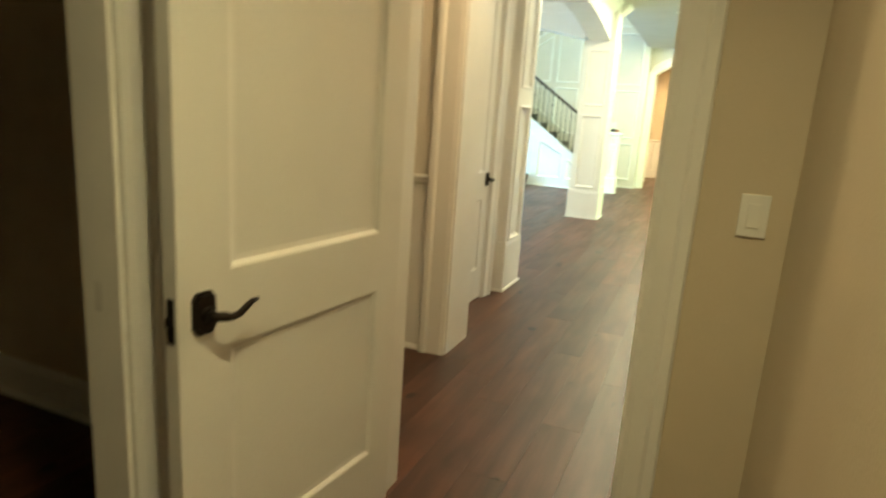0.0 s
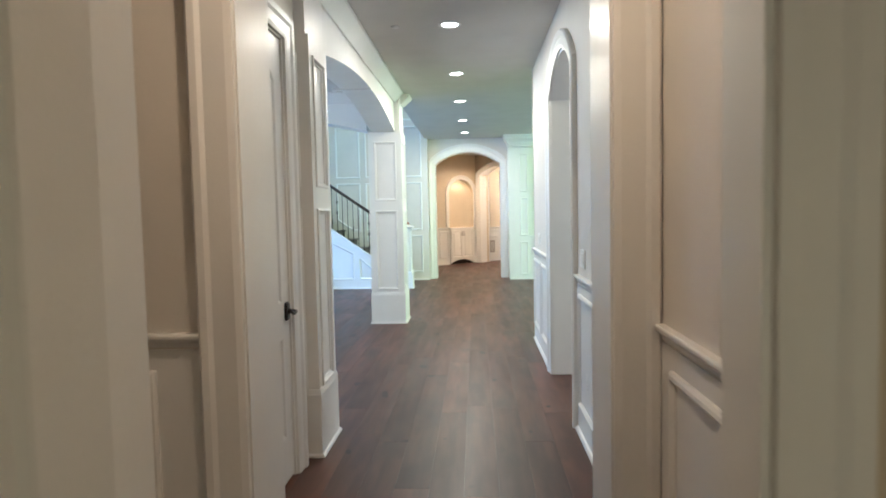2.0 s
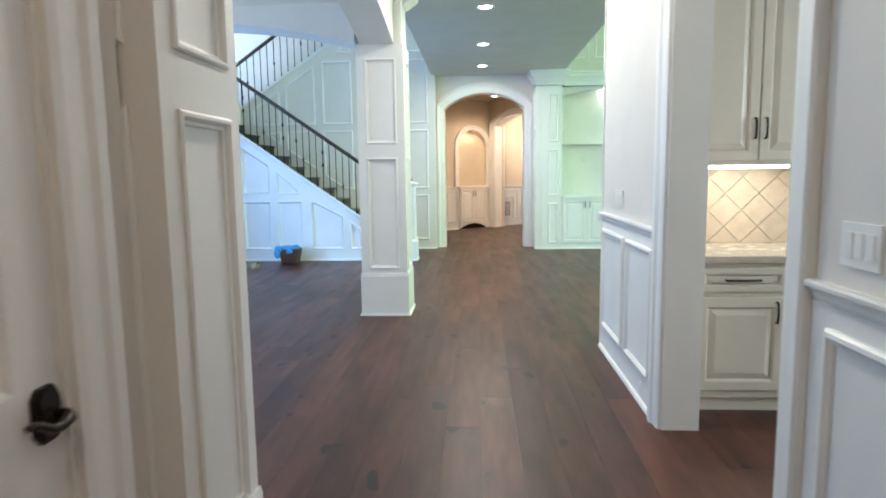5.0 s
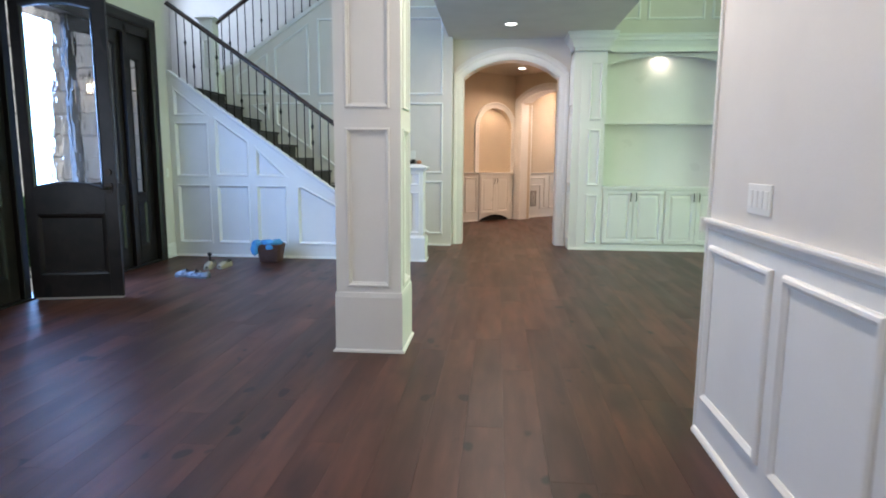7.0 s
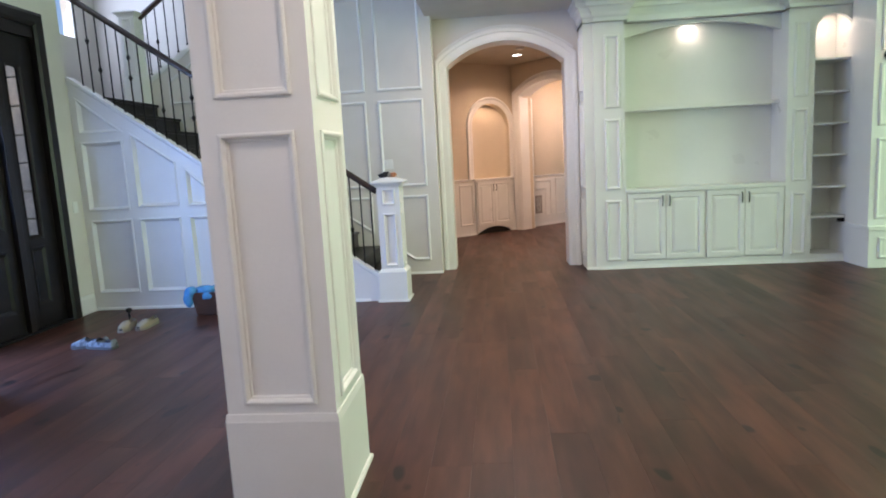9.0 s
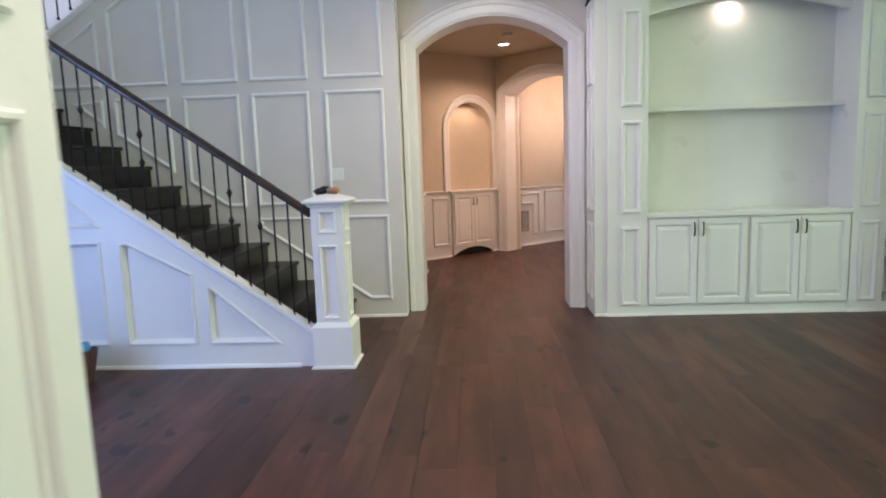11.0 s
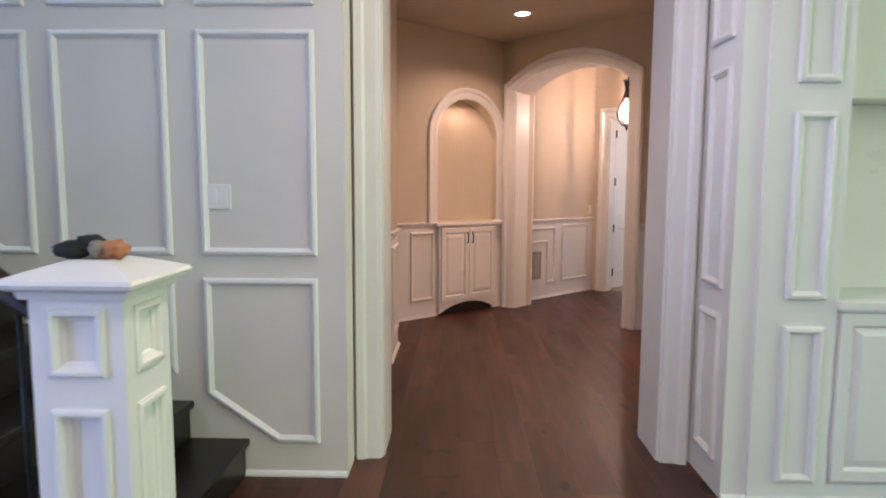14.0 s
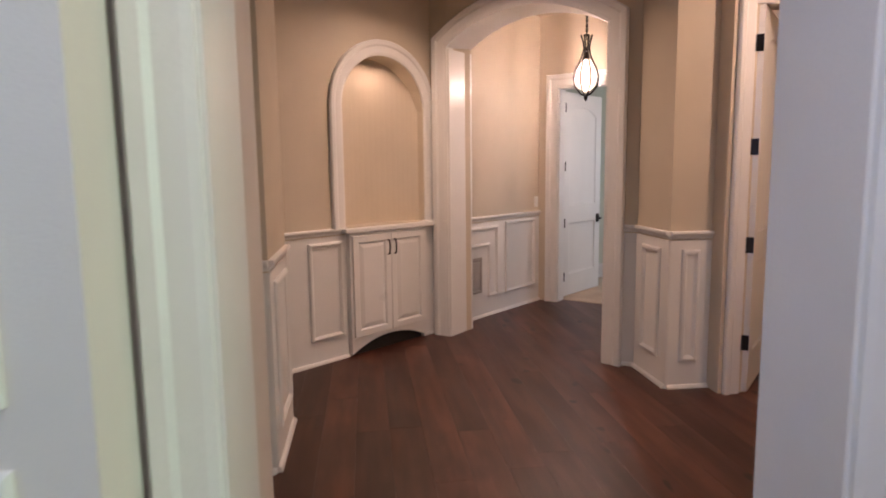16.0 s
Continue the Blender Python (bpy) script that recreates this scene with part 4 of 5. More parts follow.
for u0, u1, s, a, back in ((X(0.945), X(2.70), 2.63, 2.765, 0.18), (X(2.985), X(3.39), 2.55, 2.725, 0.0)):
    line = arc(u0, u1, s, a, 16)
    for p, q in zip(line, line[1:]):
        prism(bm, [p, q, (q[0], 2.86), (p[0], 2.86)], -0.06 - back, -0.01 - back, bat)
box(bm, X(0.945), 0.0, -0.42, X(3.40), 0.085, -0.015, bat)
box(bm, X(0.945), 0.085, -0.41, X(3.39), 2.86, -0.395, bat)
box(bm, X(0.945), 2.80, -0.41, X(3.39), 2.86, -0.06, bat)
part("case", bm, CABINET, bk)
bm = bmesh.new()
sweep(bm, [(0.0, -0.41), (0.0, 0.02), (X(0.60), 0.02), (X(0.60), 0.045), (X(0.96), 0.045), (X(0.96), -0.16), (X(2.685), -0.16), (X(2.685), 0.045), (X(3.0), 0.045), (X(3.0), 0.02), (X(3.42), 0.02)],
      [(0.02, 2.80), (0, 2.80), (0, 2.84), (0.02, 2.86), (0.03, 2.90), (0.06, 2.95), (0.085, 2.96), (0.09, 3.0), (0.11, 3.02), (0.11, 3.05), (-0.3, 3.05), (-0.3, 2.80)], lambda u, o, z: bat(u, z, o))
part("cornice", bm, CABINET, bk)
bm = bmesh.new()
box(bm, X(0.945), 0.885, -0.40, X(2.70), 0.925, 0.018, bat, 0.006)
part("counter", bm, CABINET, bk)
bm = bmesh.new()
box(bm, X(0.945), 1.815, -0.395, X(2.70), 1.855, -0.19, bat, 0.004)
part("shelf", bm, CABINET, bk)
for z in (2.246, 1.897, 1.550, 1.203, 0.848, 0.508):
    bm = bmesh.new()
    box(bm, X(2.985), z - 0.012, -0.395, X(3.39), z + 0.012, -0.02, bat, 0.003)
    part("shelf", bm, CABINET, bk)
for x0, x1 in ((0.715, 0.89), (2.765, 2.925)):
    for z0, z1 in ((0.10, 0.81), (0.93, 1.735), (1.855, 2.66)):
        bm = bmesh.new()
        sweep(bm, rect(X(x0), X(x1), z0, z1), BEAD, bat, closed=True)
        part("panel_moulding", bm, CABINET, bk)
bm = bmesh.new()
sweep(bm, [(0.0, -0.02), (X(0.60), -0.02), (X(0.60), 0.0), (X(0.945), 0.0), (X(0.945), -0.015), (X(2.70), -0.015), (X(2.70), 0.0), (X(2.985), 0.0), (X(2.985), -0.015), (X(3.40), -0.015)], [(0, 0), (0.014, 0), (0.014, 0.014), (0, 0.024)], lambda u, o, z: bat(u, z, o))
part("shoe_mould", bm, CABINET, bk)
sidef = Face((0.49, 15.10), (0.49, 14.71))
for z0, z1 in ((0.15, 0.84), (0.96, 1.95), (2.07, 2.70)):
    bm = bmesh.new()
    sweep(bm, rect(0.09, 0.31, z0, z1), BEAD, lambda u, z, o: tuple(Vector(sidef.at(u, z, o)) - B), closed=True)
    part("panel_moulding", bm, CABINET, bk)


def cabinet_door(parent, at, u0, u1, z0, z1, pull_u, pull_top, horizontal=False, paint=None):
    """A raised-panel cupboard door with a bar pull."""
    bm = bmesh.new()
    fr = 0.055 if z1 - z0 > 0.25 else 0.035
    sweep(bm, rect(u0, u1, z0, z1), [(0, 0), (0, 0.018), (0.003, 0.020), (fr - 0.004, 0.020), (fr + 0.004, 0.013), (fr + 0.010, 0.004), (fr + 0.010, 0.0)], at, closed=True)
    d = part("cupboard_door", bm, paint or CABINET, parent)
    bm = bmesh.new()
    rings = []
    for inset, out in ((0.006, 0.002), (0.012, 0.007), (0.016, 0.008), (0.044, 0.018)):
        e = fr + inset
        rings.append([bm.verts.new(at(u, z, out)) for u, z in rect(u0 + e, u1 - e, z0 + e, z1 - e)])
    for r, q in zip(rings, rings[1:]):
        for k in range(4):
            bm.faces.new((r[k], r[(k + 1) % 4], q[(k + 1) % 4], q[k]))
    bm.faces.new(rings[-1])
    ob = finish("raised_panel", bm, paint or CABINET)
    ob.parent = d
    bm = bmesh.new()
    if horizontal:
        c, m, s = (u0 + u1) / 2, (z0 + z1) / 2, min(0.09, (u1 - u0) * 0.3)
        tube(bm, [(c - s, m, 0.018), (c - s, m, 0.040), (c + s, m, 0.040), (c + s, m, 0.018)], 0.006, 8, at)
    else:
        tube(bm, [(pull_u, pull_top - 0.115, 0.018), (pull_u, pull_top - 0.112, 0.040), (pull_u, pull_top - 0.055, 0.046), (pull_u, pull_top - 0.003, 0.040), (pull_u, pull_top, 0.018)], 0.0065, 8, at)
    ob = finish("pull", bm, BRONZE, True)
    ob.parent = d
    tagged(ob, "dark bronze bar pull")


front = lambda u, z, o: bat(u, z, o - 0.014)
for a, b, p in ((0.965, 1.385, 1.350), (1.392, 1.815, 1.428), (1.845, 2.262, 2.228), (2.268, 2.685, 2.304)):
    cabinet_door(bk, front, X(a), X(b), 0.105, 0.870, X(p), 0.835)
bm = bmesh.new()
box(bm, X(0.947), 0.088, -0.03, X(2.698), 0.885, -0.016, bat)
part("face_frame", bm, CABINET, bk)
bm = bmesh.new()
box(bm, X(3.29), 0.448, -0.05, X(3.36), 0.488, -0.02, bat, 0.004)
part("outlet_block", bm, IRON, bk, "small dark outlet under the shelf")


def puck(x, y, z, watts):
    t = thing("cabinet_light", (x, y, z), "small recessed lamp in the bookcase top, on", "cabinet light", "bookcase lamps")
    bm = bmesh.new()
    lathe(bm, [(0.045, 0), (0.045, -0.008), (0.036, -0.012), (0.030, -0.006)], seg=20)
    part("ring", bm, WHITE, t, smooth=True)
    bm = bmesh.new()
    lathe(bm, [(0.030, -0.004), (0.02, -0.007), (0.01, -0.007)], seg=16)
    part("lens", bm, LIGHT_LENS, t)
    lamp("cabinet_lamp", "AREA", (x, y, z - 0.02), (x, y + 0.05, 0), watts, (1.0, 0.82, 0.60), 0.06)


puck(1.75, 15.00, 2.80, 1.7)
puck(3.17, 14.90, 2.80, 2.6)

# ---- fireplace breast ----
fp = thing("fireplace", (3.35, 14.2, 0), "white panelled fireplace surround with a raised hearth and dark firebox", "fireplace")
F0 = Vector(fp.location)
ff = Face((3.35, 14.25), (6.15, 14.25))
fat = lambda u, z, o: tuple(Vector(ff.at(u, z, o)) - F0)
bm = bmesh.new()
box(bm, 0.0, 0.0, -0.43, 0.30, 4.4, 0.0, fat)
box(bm, 0.08, 0.0, -0.86, 0.30, 4.4, -0.43, fat)
box(bm, 2.50, 0.0, -0.86, 2.8, 4.4, 0.0, fat)
box(bm, 0.30, 1.62, -0.86, 2.50, 4.4, -0.03, fat)
box(bm, 0.30, 0.0, -0.86, 2.50, 0.44, -0.03, fat)
part("breast", bm, WHITE, fp)
bm = bmesh.new()
box(bm, 0.30, 0.44, -0.30, 0.375, 1.62, -0.035, fat)
box(bm, 2.425, 0.44, -0.30, 2.50, 1.62, -0.035, fat)
box(bm, 0.375, 1.49, -0.30, 2.425, 1.62, -0.035, fat)
part("tile_surround", bm, STEEL, fp, "grey tile surround")
bm = bmesh.new()
box(bm, 0.375, 0.44, -0.80, 2.425, 1.49, -0.075, fat)
part("firebox", bm, FIREBOX, fp, "black glazed firebox")
bm = bmesh.new()
sweep(bm, rect(0.375, 2.425, 0.47, 1.49), [(0, -0.075), (0, -0.045), (0.035, -0.045), (0.035, -0.075)], fat, closed=True)
part("firebox_frame", bm, IRON, fp, "dark metal frame")
bm = bmesh.new()
box(bm, 0.345, 1.667, -0.03, 2.455, 1.76, 0.02, fat, 0.006)
box(bm, 0.335, 1.76, -0.03, 2.465, 1.93, 0.04, fat, 0.006)
box(bm, 0.31, 1.93, -0.03, 2.49, 2.056, 0.09, fat, 0.010)
part("mantel", bm, WHITE, fp)
bm = bmesh.new()
box(bm, -0.015, 0.0, -0.40, 2.9, 0.40, 0.05, fat, 0.005)
part("hearth", bm, WHITE, fp)
bm = bmesh.new()
box(bm, -0.03, 0.40, -0.42, 2.92, 0.445, 0.07, fat, 0.008)
part("hearth_slab", bm, CABINET, fp)
for z0, z1, w0, w1 in ((0.52, 1.36, 0.06, 0.245), (1.485, 2.12, 0.06, 0.245), (2.24, 2.95, 0.06, 0.245)):
    bm = bmesh.new()
    sweep(bm, rect(w0, w1, z0, z1), BEAD, fat, closed=True)
    part("panel_moulding", bm, WHITE, fp)
for w0, w1 in ((0.08, 0.62), (0.72, 1.5)):
    bm = bmesh.new()
    sweep(bm, rect(w0, w1, 0.10, 0.33), BEAD, lambda u, z, o: fat(u, z, o + 0.05), closed=True)
    part("panel_moulding", bm, WHITE, fp)
sc = thing("wall_sconce", (3.497, 14.25, 2.19), "dark iron wall sconce with a white shade", "wall lamp")
bm = bmesh.new()
tube(bm, [(0, 0, 0), (0, -0.02, 0)], 0.055, 18)
part("backplate", bm, IRON, sc)
bm = bmesh.new()
tube(bm, [(0, -0.02, 0), (0.01, -0.08, 0.0), (0.03, -0.11, 0.05), (0.05, -0.11, 0.12)], 0.008, 8)
part("arm", bm, IRON, sc)
bm = bmesh.new()
lathe(bm, [(0.075, 0.14), (0.058, 0.36), (0.056, 0.36), (0.072, 0.14)], (0.05, -0.11, 0), 20)
part("shade", bm, glowing("lit_linen_shade", (1.0, 0.92, 0.80), 2.2), sc, "lit white shade")

# ---- front door ----
fdoor = Face((-4.8, 10.06), (-4.8, 13.14))
fd = thing("front_door_frame", (-4.8, 11.6, 0), "espresso-stained front entry frame with side lights", "door frame")
D0 = Vector(fd.location)
dat = lambda u, z, o: tuple(Vector(fdoor.at(u, z, o)) - D0)
DEPTH = -0.16
bm = bmesh.new()
for u0, u1 in ((0.0, 0.13), (0.66, 0.74), (2.42, 2.49), (2.95, 3.08)):
    box(bm, u0, 0, DEPTH, u1, 2.80, 0.02, dat, 0.004)
box(bm, 0, 2.70, DEPTH, 3.08, 2.94, 0.02, dat, 0.004)
part("frame", bm, DOORWOOD, fd)
bm = bmesh.new()
sweep(bm, [(0.13, 0), (0.13, 2.81), (2.95, 2.81), (2.95, 0)], [(0, 0.02), (0, 0.036), (0.03, 0.05), (0.10, 0.055), (0.13, 0.04), (0.13, 0.02)], dat)
part("casing", bm, DOORWOOD, fd)
bm = bmesh.new()
box(bm, 0.1, 0.0, DEPTH, 2.98, 0.02, 0.04, dat, 0.004)
part("threshold", bm, IRON, fd, "dark metal threshold")


def glazed(parent, at, u0, u1, height, thick, g0, g1, gz0, gz1, glass=None):
    """A tall wooden leaf with one glazed light, its foot and head gently arched, over a framed panel."""
    bm = bmesh.new()
    h = thick / 2
    box(bm, u0, 0.01, -h, g0, height, h, at, 0.003)
    box(bm, g1, 0.01, -h, u1, height, h, at, 0.003)
    rise = min(0.042, (g1 - g0) * 0.10)
    low, high = arc(g0, g1, gz0 - rise, gz0, 12), arc(g0, g1, gz1, gz1 + rise, 12)
    for p, q in zip(high, high[1:]):
        prism(bm, [p, q, (q[0], height), (p[0], height)], -h, h, at)
    for p, q in zip(low, low[1:]):
        prism(bm, [(p[0], 0.78), (q[0], 0.78), q, p], -h, h, at)
    box(bm, g0, 0.01, -h, g1, 0.22, h, at)
    box(bm, g0, 0.22, -h + 0.014, g1, 0.78, h - 0.014, at)
    d = part("door_leaf", bm, DOORWOOD, parent, "espresso-stained wood leaf")
    bm = bmesh.new()
    for s in (1, -1):
        f = lambda u, z, o: at(u, z, s * (h - 0.014 + o))
        sweep(bm, rect(g0, g1, 0.22, 0.78), [(0, 0.02), (0.02, 0.016), (0.04, 0.002), (0.04, -0.002), (0, -0.002)], f, closed=True)
        sweep(bm, [*low, *reversed(high)], [(0, 0.02), (0.012, 0.016), (0.022, 0.004), (0.022, 0), (0, 0)], f, closed=True)
    part("panel_moulding", bm, DOORWOOD, parent)
    bm = bmesh.new()
    prism(bm, [*low, *reversed(high)], -0.004, 0.004, at)
    g = part("glass_pane", bm, glass or TEXTURED, parent, "rippled textured glass")
    g.visible_shadow = False
    return d


flat_leaf = lambda u, z, o: dat(u, z, o - 0.05)
glazed(fd, flat_leaf, 1.545, 2.42, 2.70, 0.05, 1.66, 2.335, 1.01, 2.555, SEEDY)
glazed(fd, flat_leaf, 2.49, 2.95, 2.70, 0.05, 2.60, 2.79, 0.865, 2.425, SEEDY)
glazed(fd, flat_leaf, 0.13, 0.66, 2.70, 0.05, 0.29, 0.54, 0.88, 2.40)
leaf = thing("front_door_leaf", (-4.755, 10.80, 0.012), "open espresso front door leaf with rippled glass", "door", turn=math.degrees(math.atan2(10.98 - 10.79, -4.02 + 4.79)))
glazed(leaf, lambda u, z, o: (u, o, z), 0.0, 0.775, 2.68, 0.05, 0.080, 0.668, 1.045, 2.575)
lever(leaf, 0.715, 1.01, -0.025, -1, -1)
bm = bmesh.new()
tube(bm, [(0.715, -0.025, 1.15), (0.715, -0.05, 1.15)], 0.028, 16)
part("deadbolt", bm, BRONZE, leaf)
# Pale metal strip stands in for daylight glinting on the floor below the leaf.
bm = bmesh.new()
box(bm, 0.03, -0.03, -0.006, 0.765, 0.03, 0.012)
part("glint_strip", bm, STEEL, leaf)
plate(fw, 8.10, 1.10, "light_switch", "white switch beside the front door")

# ---- things on the foyer floor and the newel ----
basket = thing("wicker_basket", (-3.39, 13.13, 0), "brown wicker basket filled with blue cloths", "basket")
WICKER = surface("brown_wicker", (0.095, 0.036, 0.020), 0.6, vary=0.25, fine=120, bump=0.3, stretch=(1, 1, 4))
bm = bmesh.new()
for k in range(12):
    z = 0.012 + k * 0.0155
    g = 0.8 + 0.2 * k / 11
    hx, hy = 0.155 * g, 0.115 * g
    pts = []
    for cx, cy, a0 in ((hx - 0.04, hy - 0.04, 0), (-hx + 0.04, hy - 0.04, 90), (-hx + 0.04, -hy + 0.04, 180), (hx - 0.04, -hy + 0.04, 270)):
        pts += [(cx + 0.04 * math.cos(radians(a0 + s)), cy + 0.04 * math.sin(radians(a0 + s))) for s in (0, 30, 60, 90)]
    sweep(bm, pts, [(-0.008, z), (-0.004, z + 0.008), (0.004, z + 0.008), (0.008, z), (0, z - 0.008)], closed=True)
box(bm, -0.11, -0.075, 0.002, 0.11, 0.075, 0.012)
part("woven_body", bm, WICKER, basket)
for k in range(22):
    a = 2 * math.pi * k / 22
    ex, ey = math.copysign(abs(math.cos(a)) ** 0.45, math.cos(a)), math.copysign(abs(math.sin(a)) ** 0.45, math.sin(a))
    bm = bmesh.new()
    tube(bm, [(0.124 * ex, 0.092 * ey, 0.006), (0.159 * ex, 0.118 * ey, 0.190)], 0.006, 6)
    part("stake", bm, WICKER, basket)
basket.scale = (1.0, 1.0, 1.2)
CLOTH = surface("blue_cloth", (0.10, 0.32, 0.62), 0.9, vary=0.2, fine=150, bump=0.15)
random.seed(5)


def crumple(name, parent, spots, material, label):
    """Soft folded lumps of cloth, joined into one piece."""
    bm = bmesh.new()
    for x, y, z, rx, ry, rz in spots:
        made = bmesh.ops.create_icosphere(bm, subdivisions=3, radius=1)
        for v in made["verts"]:
            d = 1 + 0.34 * noise.noise(v.co * 2.3 + Vector((x * 30, y * 30, z * 30))) + 0.14 * noise.noise(v.co * 6.0 + Vector((y * 40, x * 40, 3.0)))
            v.co = Vector((v.co.x * rx, v.co.y * ry, v.co.z * rz)) * d + Vector((x, y, z))
    return part(name, bm, material, parent, label, smooth=True)


crumple("cloth", basket, [(-0.06, 0, 0.195, 0.09, 0.09, 0.035), (0.06, 0.02, 0.20, 0.085, 0.085, 0.035), (0.0, -0.05, 0.205, 0.09, 0.06, 0.03), (-0.15, -0.09, 0.19, 0.06, 0.05, 0.05), (-0.17, -0.12, 0.14, 0.045, 0.02, 0.06), (0.02, -0.118, 0.165, 0.05, 0.012, 0.03)], CLOTH, "crumpled blue cloths")


def shoe(at, turn, material, sole, label):
    """A low shoe lofted from heel to toe, with an open collar, an insole and laces."""
    t = thing("shoe", at, label, "shoe", "shoes by the stair", turn)
    stations = [(-0.140, 0.028, 0.050), (-0.124, 0.037, 0.062), (-0.080, 0.040, 0.058), (-0.030, 0.041, 0.060), (0.020, 0.044, 0.066),
                (0.055, 0.048, 0.056), (0.095, 0.047, 0.042), (0.125, 0.036, 0.032), (0.142, 0.016, 0.022)]
    outline = [(w + 0.004, y) for y, w, h in stations] + [(-w - 0.004, y) for y, w, h in reversed(stations)]
    bm = bmesh.new()
    prism(bm, outline, 0.0, 0.020)
    part("sole", bm, sole, t)
    bm = bmesh.new()
    prism(bm, [(x * 0.82, y * 0.94) for x, y in outline], 0.0205, 0.028)
    part("insole", bm, DARK, t, "dark insole")
    bm = bmesh.new()
    rings = [[bm.verts.new((w * math.copysign(abs(math.cos(math.pi * k / 10)) ** 0.7, math.cos(math.pi * k / 10)), y, 0.018 + h * math.sin(math.pi * k / 10) ** 0.8)) for k in range(11)] for y, w, h in stations]
    for i, (r, q) in enumerate(zip(rings, rings[1:])):
        for k in range(10):
            if not (i in (1, 2, 3) and 2 <= k <= 7):
                bm.faces.new((r[k], r[k + 1], q[k + 1], q[k]))
    bm.faces.new(rings[0])
    part("upper", bm, material, t, smooth=True)
    bm = bmesh.new()
    for k in range(4):
        y, z = 0.026 + 0.013 * k, 0.086 - 0.006 * k
        tube(bm, [(-0.022, y, z - 0.008), (0, y, z), (0.022, y, z - 0.008)], 0.0028, 6)
    part("laces", bm, sole, t)
    return t


SUEDE = surface("beige_suede", (0.30, 0.25, 0.18), 0.9, vary=0.12, fine=200, bump=0.1)
SOLE = surface("off_white_rubber", (0.22, 0.19, 0.15), 0.7, vary=0.08)
MESHY = surface("grey_mesh_fabric", (0.24, 0.26, 0.30), 0.8, vary=0.3, fine=60, shade=(0.012, 0.012, 0.016), scale=26, bump=0.1)
GREYSOLE = surface("grey_rubber", (0.09, 0.09, 0.095), 0.7, vary=0.2)
shoe((-3.945, 12.60, 0), 190, SUEDE, SOLE, "beige low shoe on the wood floor")
shoe((-3.79, 12.66, 0), 178, SUEDE, SOLE, "beige low shoe on the wood floor")
shoe((-3.93, 12.05, 0), 100, MESHY, GREYSOLE, "grey and white running shoe on the floor")
shoe((-3.80, 12.01, 0), 78, MESHY, GREYSOLE, "grey and white running shoe on the floor")
br = thing("shoe_brush", (-4.03, 12.78, 0), "small dark upright brush with a knob", "brush")
bm = bmesh.new()
lathe(bm, [(0.03, 0.0), (0.03, 0.012), (0.010, 0.02), (0.010, 0.11), (0.026, 0.125), (0.026, 0.15), (0.012, 0.155)], seg=14)
part("handle", bm, IRON, br)
gl = thing("glove", (-1.60, 13.48, 1.232), "black and tan folded glove on the newel cap", "glove")
gl.scale = (1.0, 1.0, 1.3)
crumple("fabric", gl, [(-0.055, 0, 0.018, 0.045, 0.04, 0.018), (-0.02, 0.015, 0.026, 0.04, 0.035, 0.02)], surface("black_fabric", (0.015, 0.015, 0.016), 0.85, vary=0.2), "black knit fabric")
crumple("palm", gl, [(0.045, 0, 0.018, 0.036, 0.03, 0.018)], surface("tan_leather", (0.45, 0.18, 0.08), 0.6, vary=0.2), "orange tan palm")
crumple("cuff", gl, [(0.012, -0.012, 0.020, 0.02, 0.022, 0.016)], SOLE, "pale grey cuff")

# ---- pantry seen through the corridor opening ----
base = thing("base_cabinet", (0.66, 7.25, 0), "cream base cabinet with a drawer over a door", "cabinet")
K = Vector(base.location)
kf = Face((0.66, 7.25), (2.2, 7.25))
kat = lambda u, z, o: tuple(Vector(kf.at(u, z, o)) - K)
bm = bmesh.new()
box(bm, 0, 0.085, -0.59, 1.2, 0.845, 0.0, kat)
box(bm, 0, 0.0, -0.59, 1.2, 0.085, -0.03, kat)
part("body", bm, CREAM, base)
for a, b in ((0.03, 0.50), (0.53, 1.0)):
    cabinet_door(base, kat, a, b, 0.688, 0.818, 0, 0, True, CREAM)
    cabinet_door(base, kat, a, b, 0.13, 0.655, b - 0.05 if a < 0.3 else a + 0.05, 0.63, paint=CREAM)
bm = bmesh.new()
box(bm, 0.63, 7.215, 0.845, 2.0, 7.86, 0.887, bevel=0.008)
tagged(finish("pantry_counter", bm, STONE_TOP), "polished beige stone counter on the pantry cabinet", "counter")
up = thing("wall_cabinet", (0.66, 7.52, 1.375), "cream wall cabinet with paired doors and bronze pulls", "cabinet")
U = Vector(up.location)
uf = Face((0.66, 7.52), (2.2, 7.52))
uat = lambda u, z, o: tuple(Vector(uf.at(u, z, o)) - U)
bm = bmesh.new()
box(bm, 0, 1.375, -0.34, 1.2, 2.55, 0.0, uat)
part("body", bm, CREAM, up)
cabinet_door(up, uat, 0.03, 0.428, 1.40, 2.48, 0.405, 1.64, paint=CREAM)
cabinet_door(up, uat, 0.436, 0.86, 1.40, 2.48, 0.465, 1.64, paint=CREAM)
lamp("under_cabinet_lamp", "AREA", (1.06, 7.60, 1.355), (1.06, 7.66, 0.9), 2.2, (1.0, 0.80, 0.55), 0.5, 0.06)
bm = bmesh.new()
box(bm, 0.85, 7.57, 1.356, 1.30, 7.63, 1.374)
tagged(finish("under_cabinet_light", bm, LIGHT_LENS), "lit strip lamp under the wall cabinet", "strip light")
bs = thing("tile_backsplash", (0.63, 7.86, 0.887), "travertine backsplash of tiles laid on the diagonal", "backsplash")
bm = bmesh.new()
box(bm, 0.0, -0.006, 0.0, 1.4, 0.0, 0.505)
part("grout_bed", bm, surface("grout", (0.50, 0.42, 0.32), 0.9), bs)
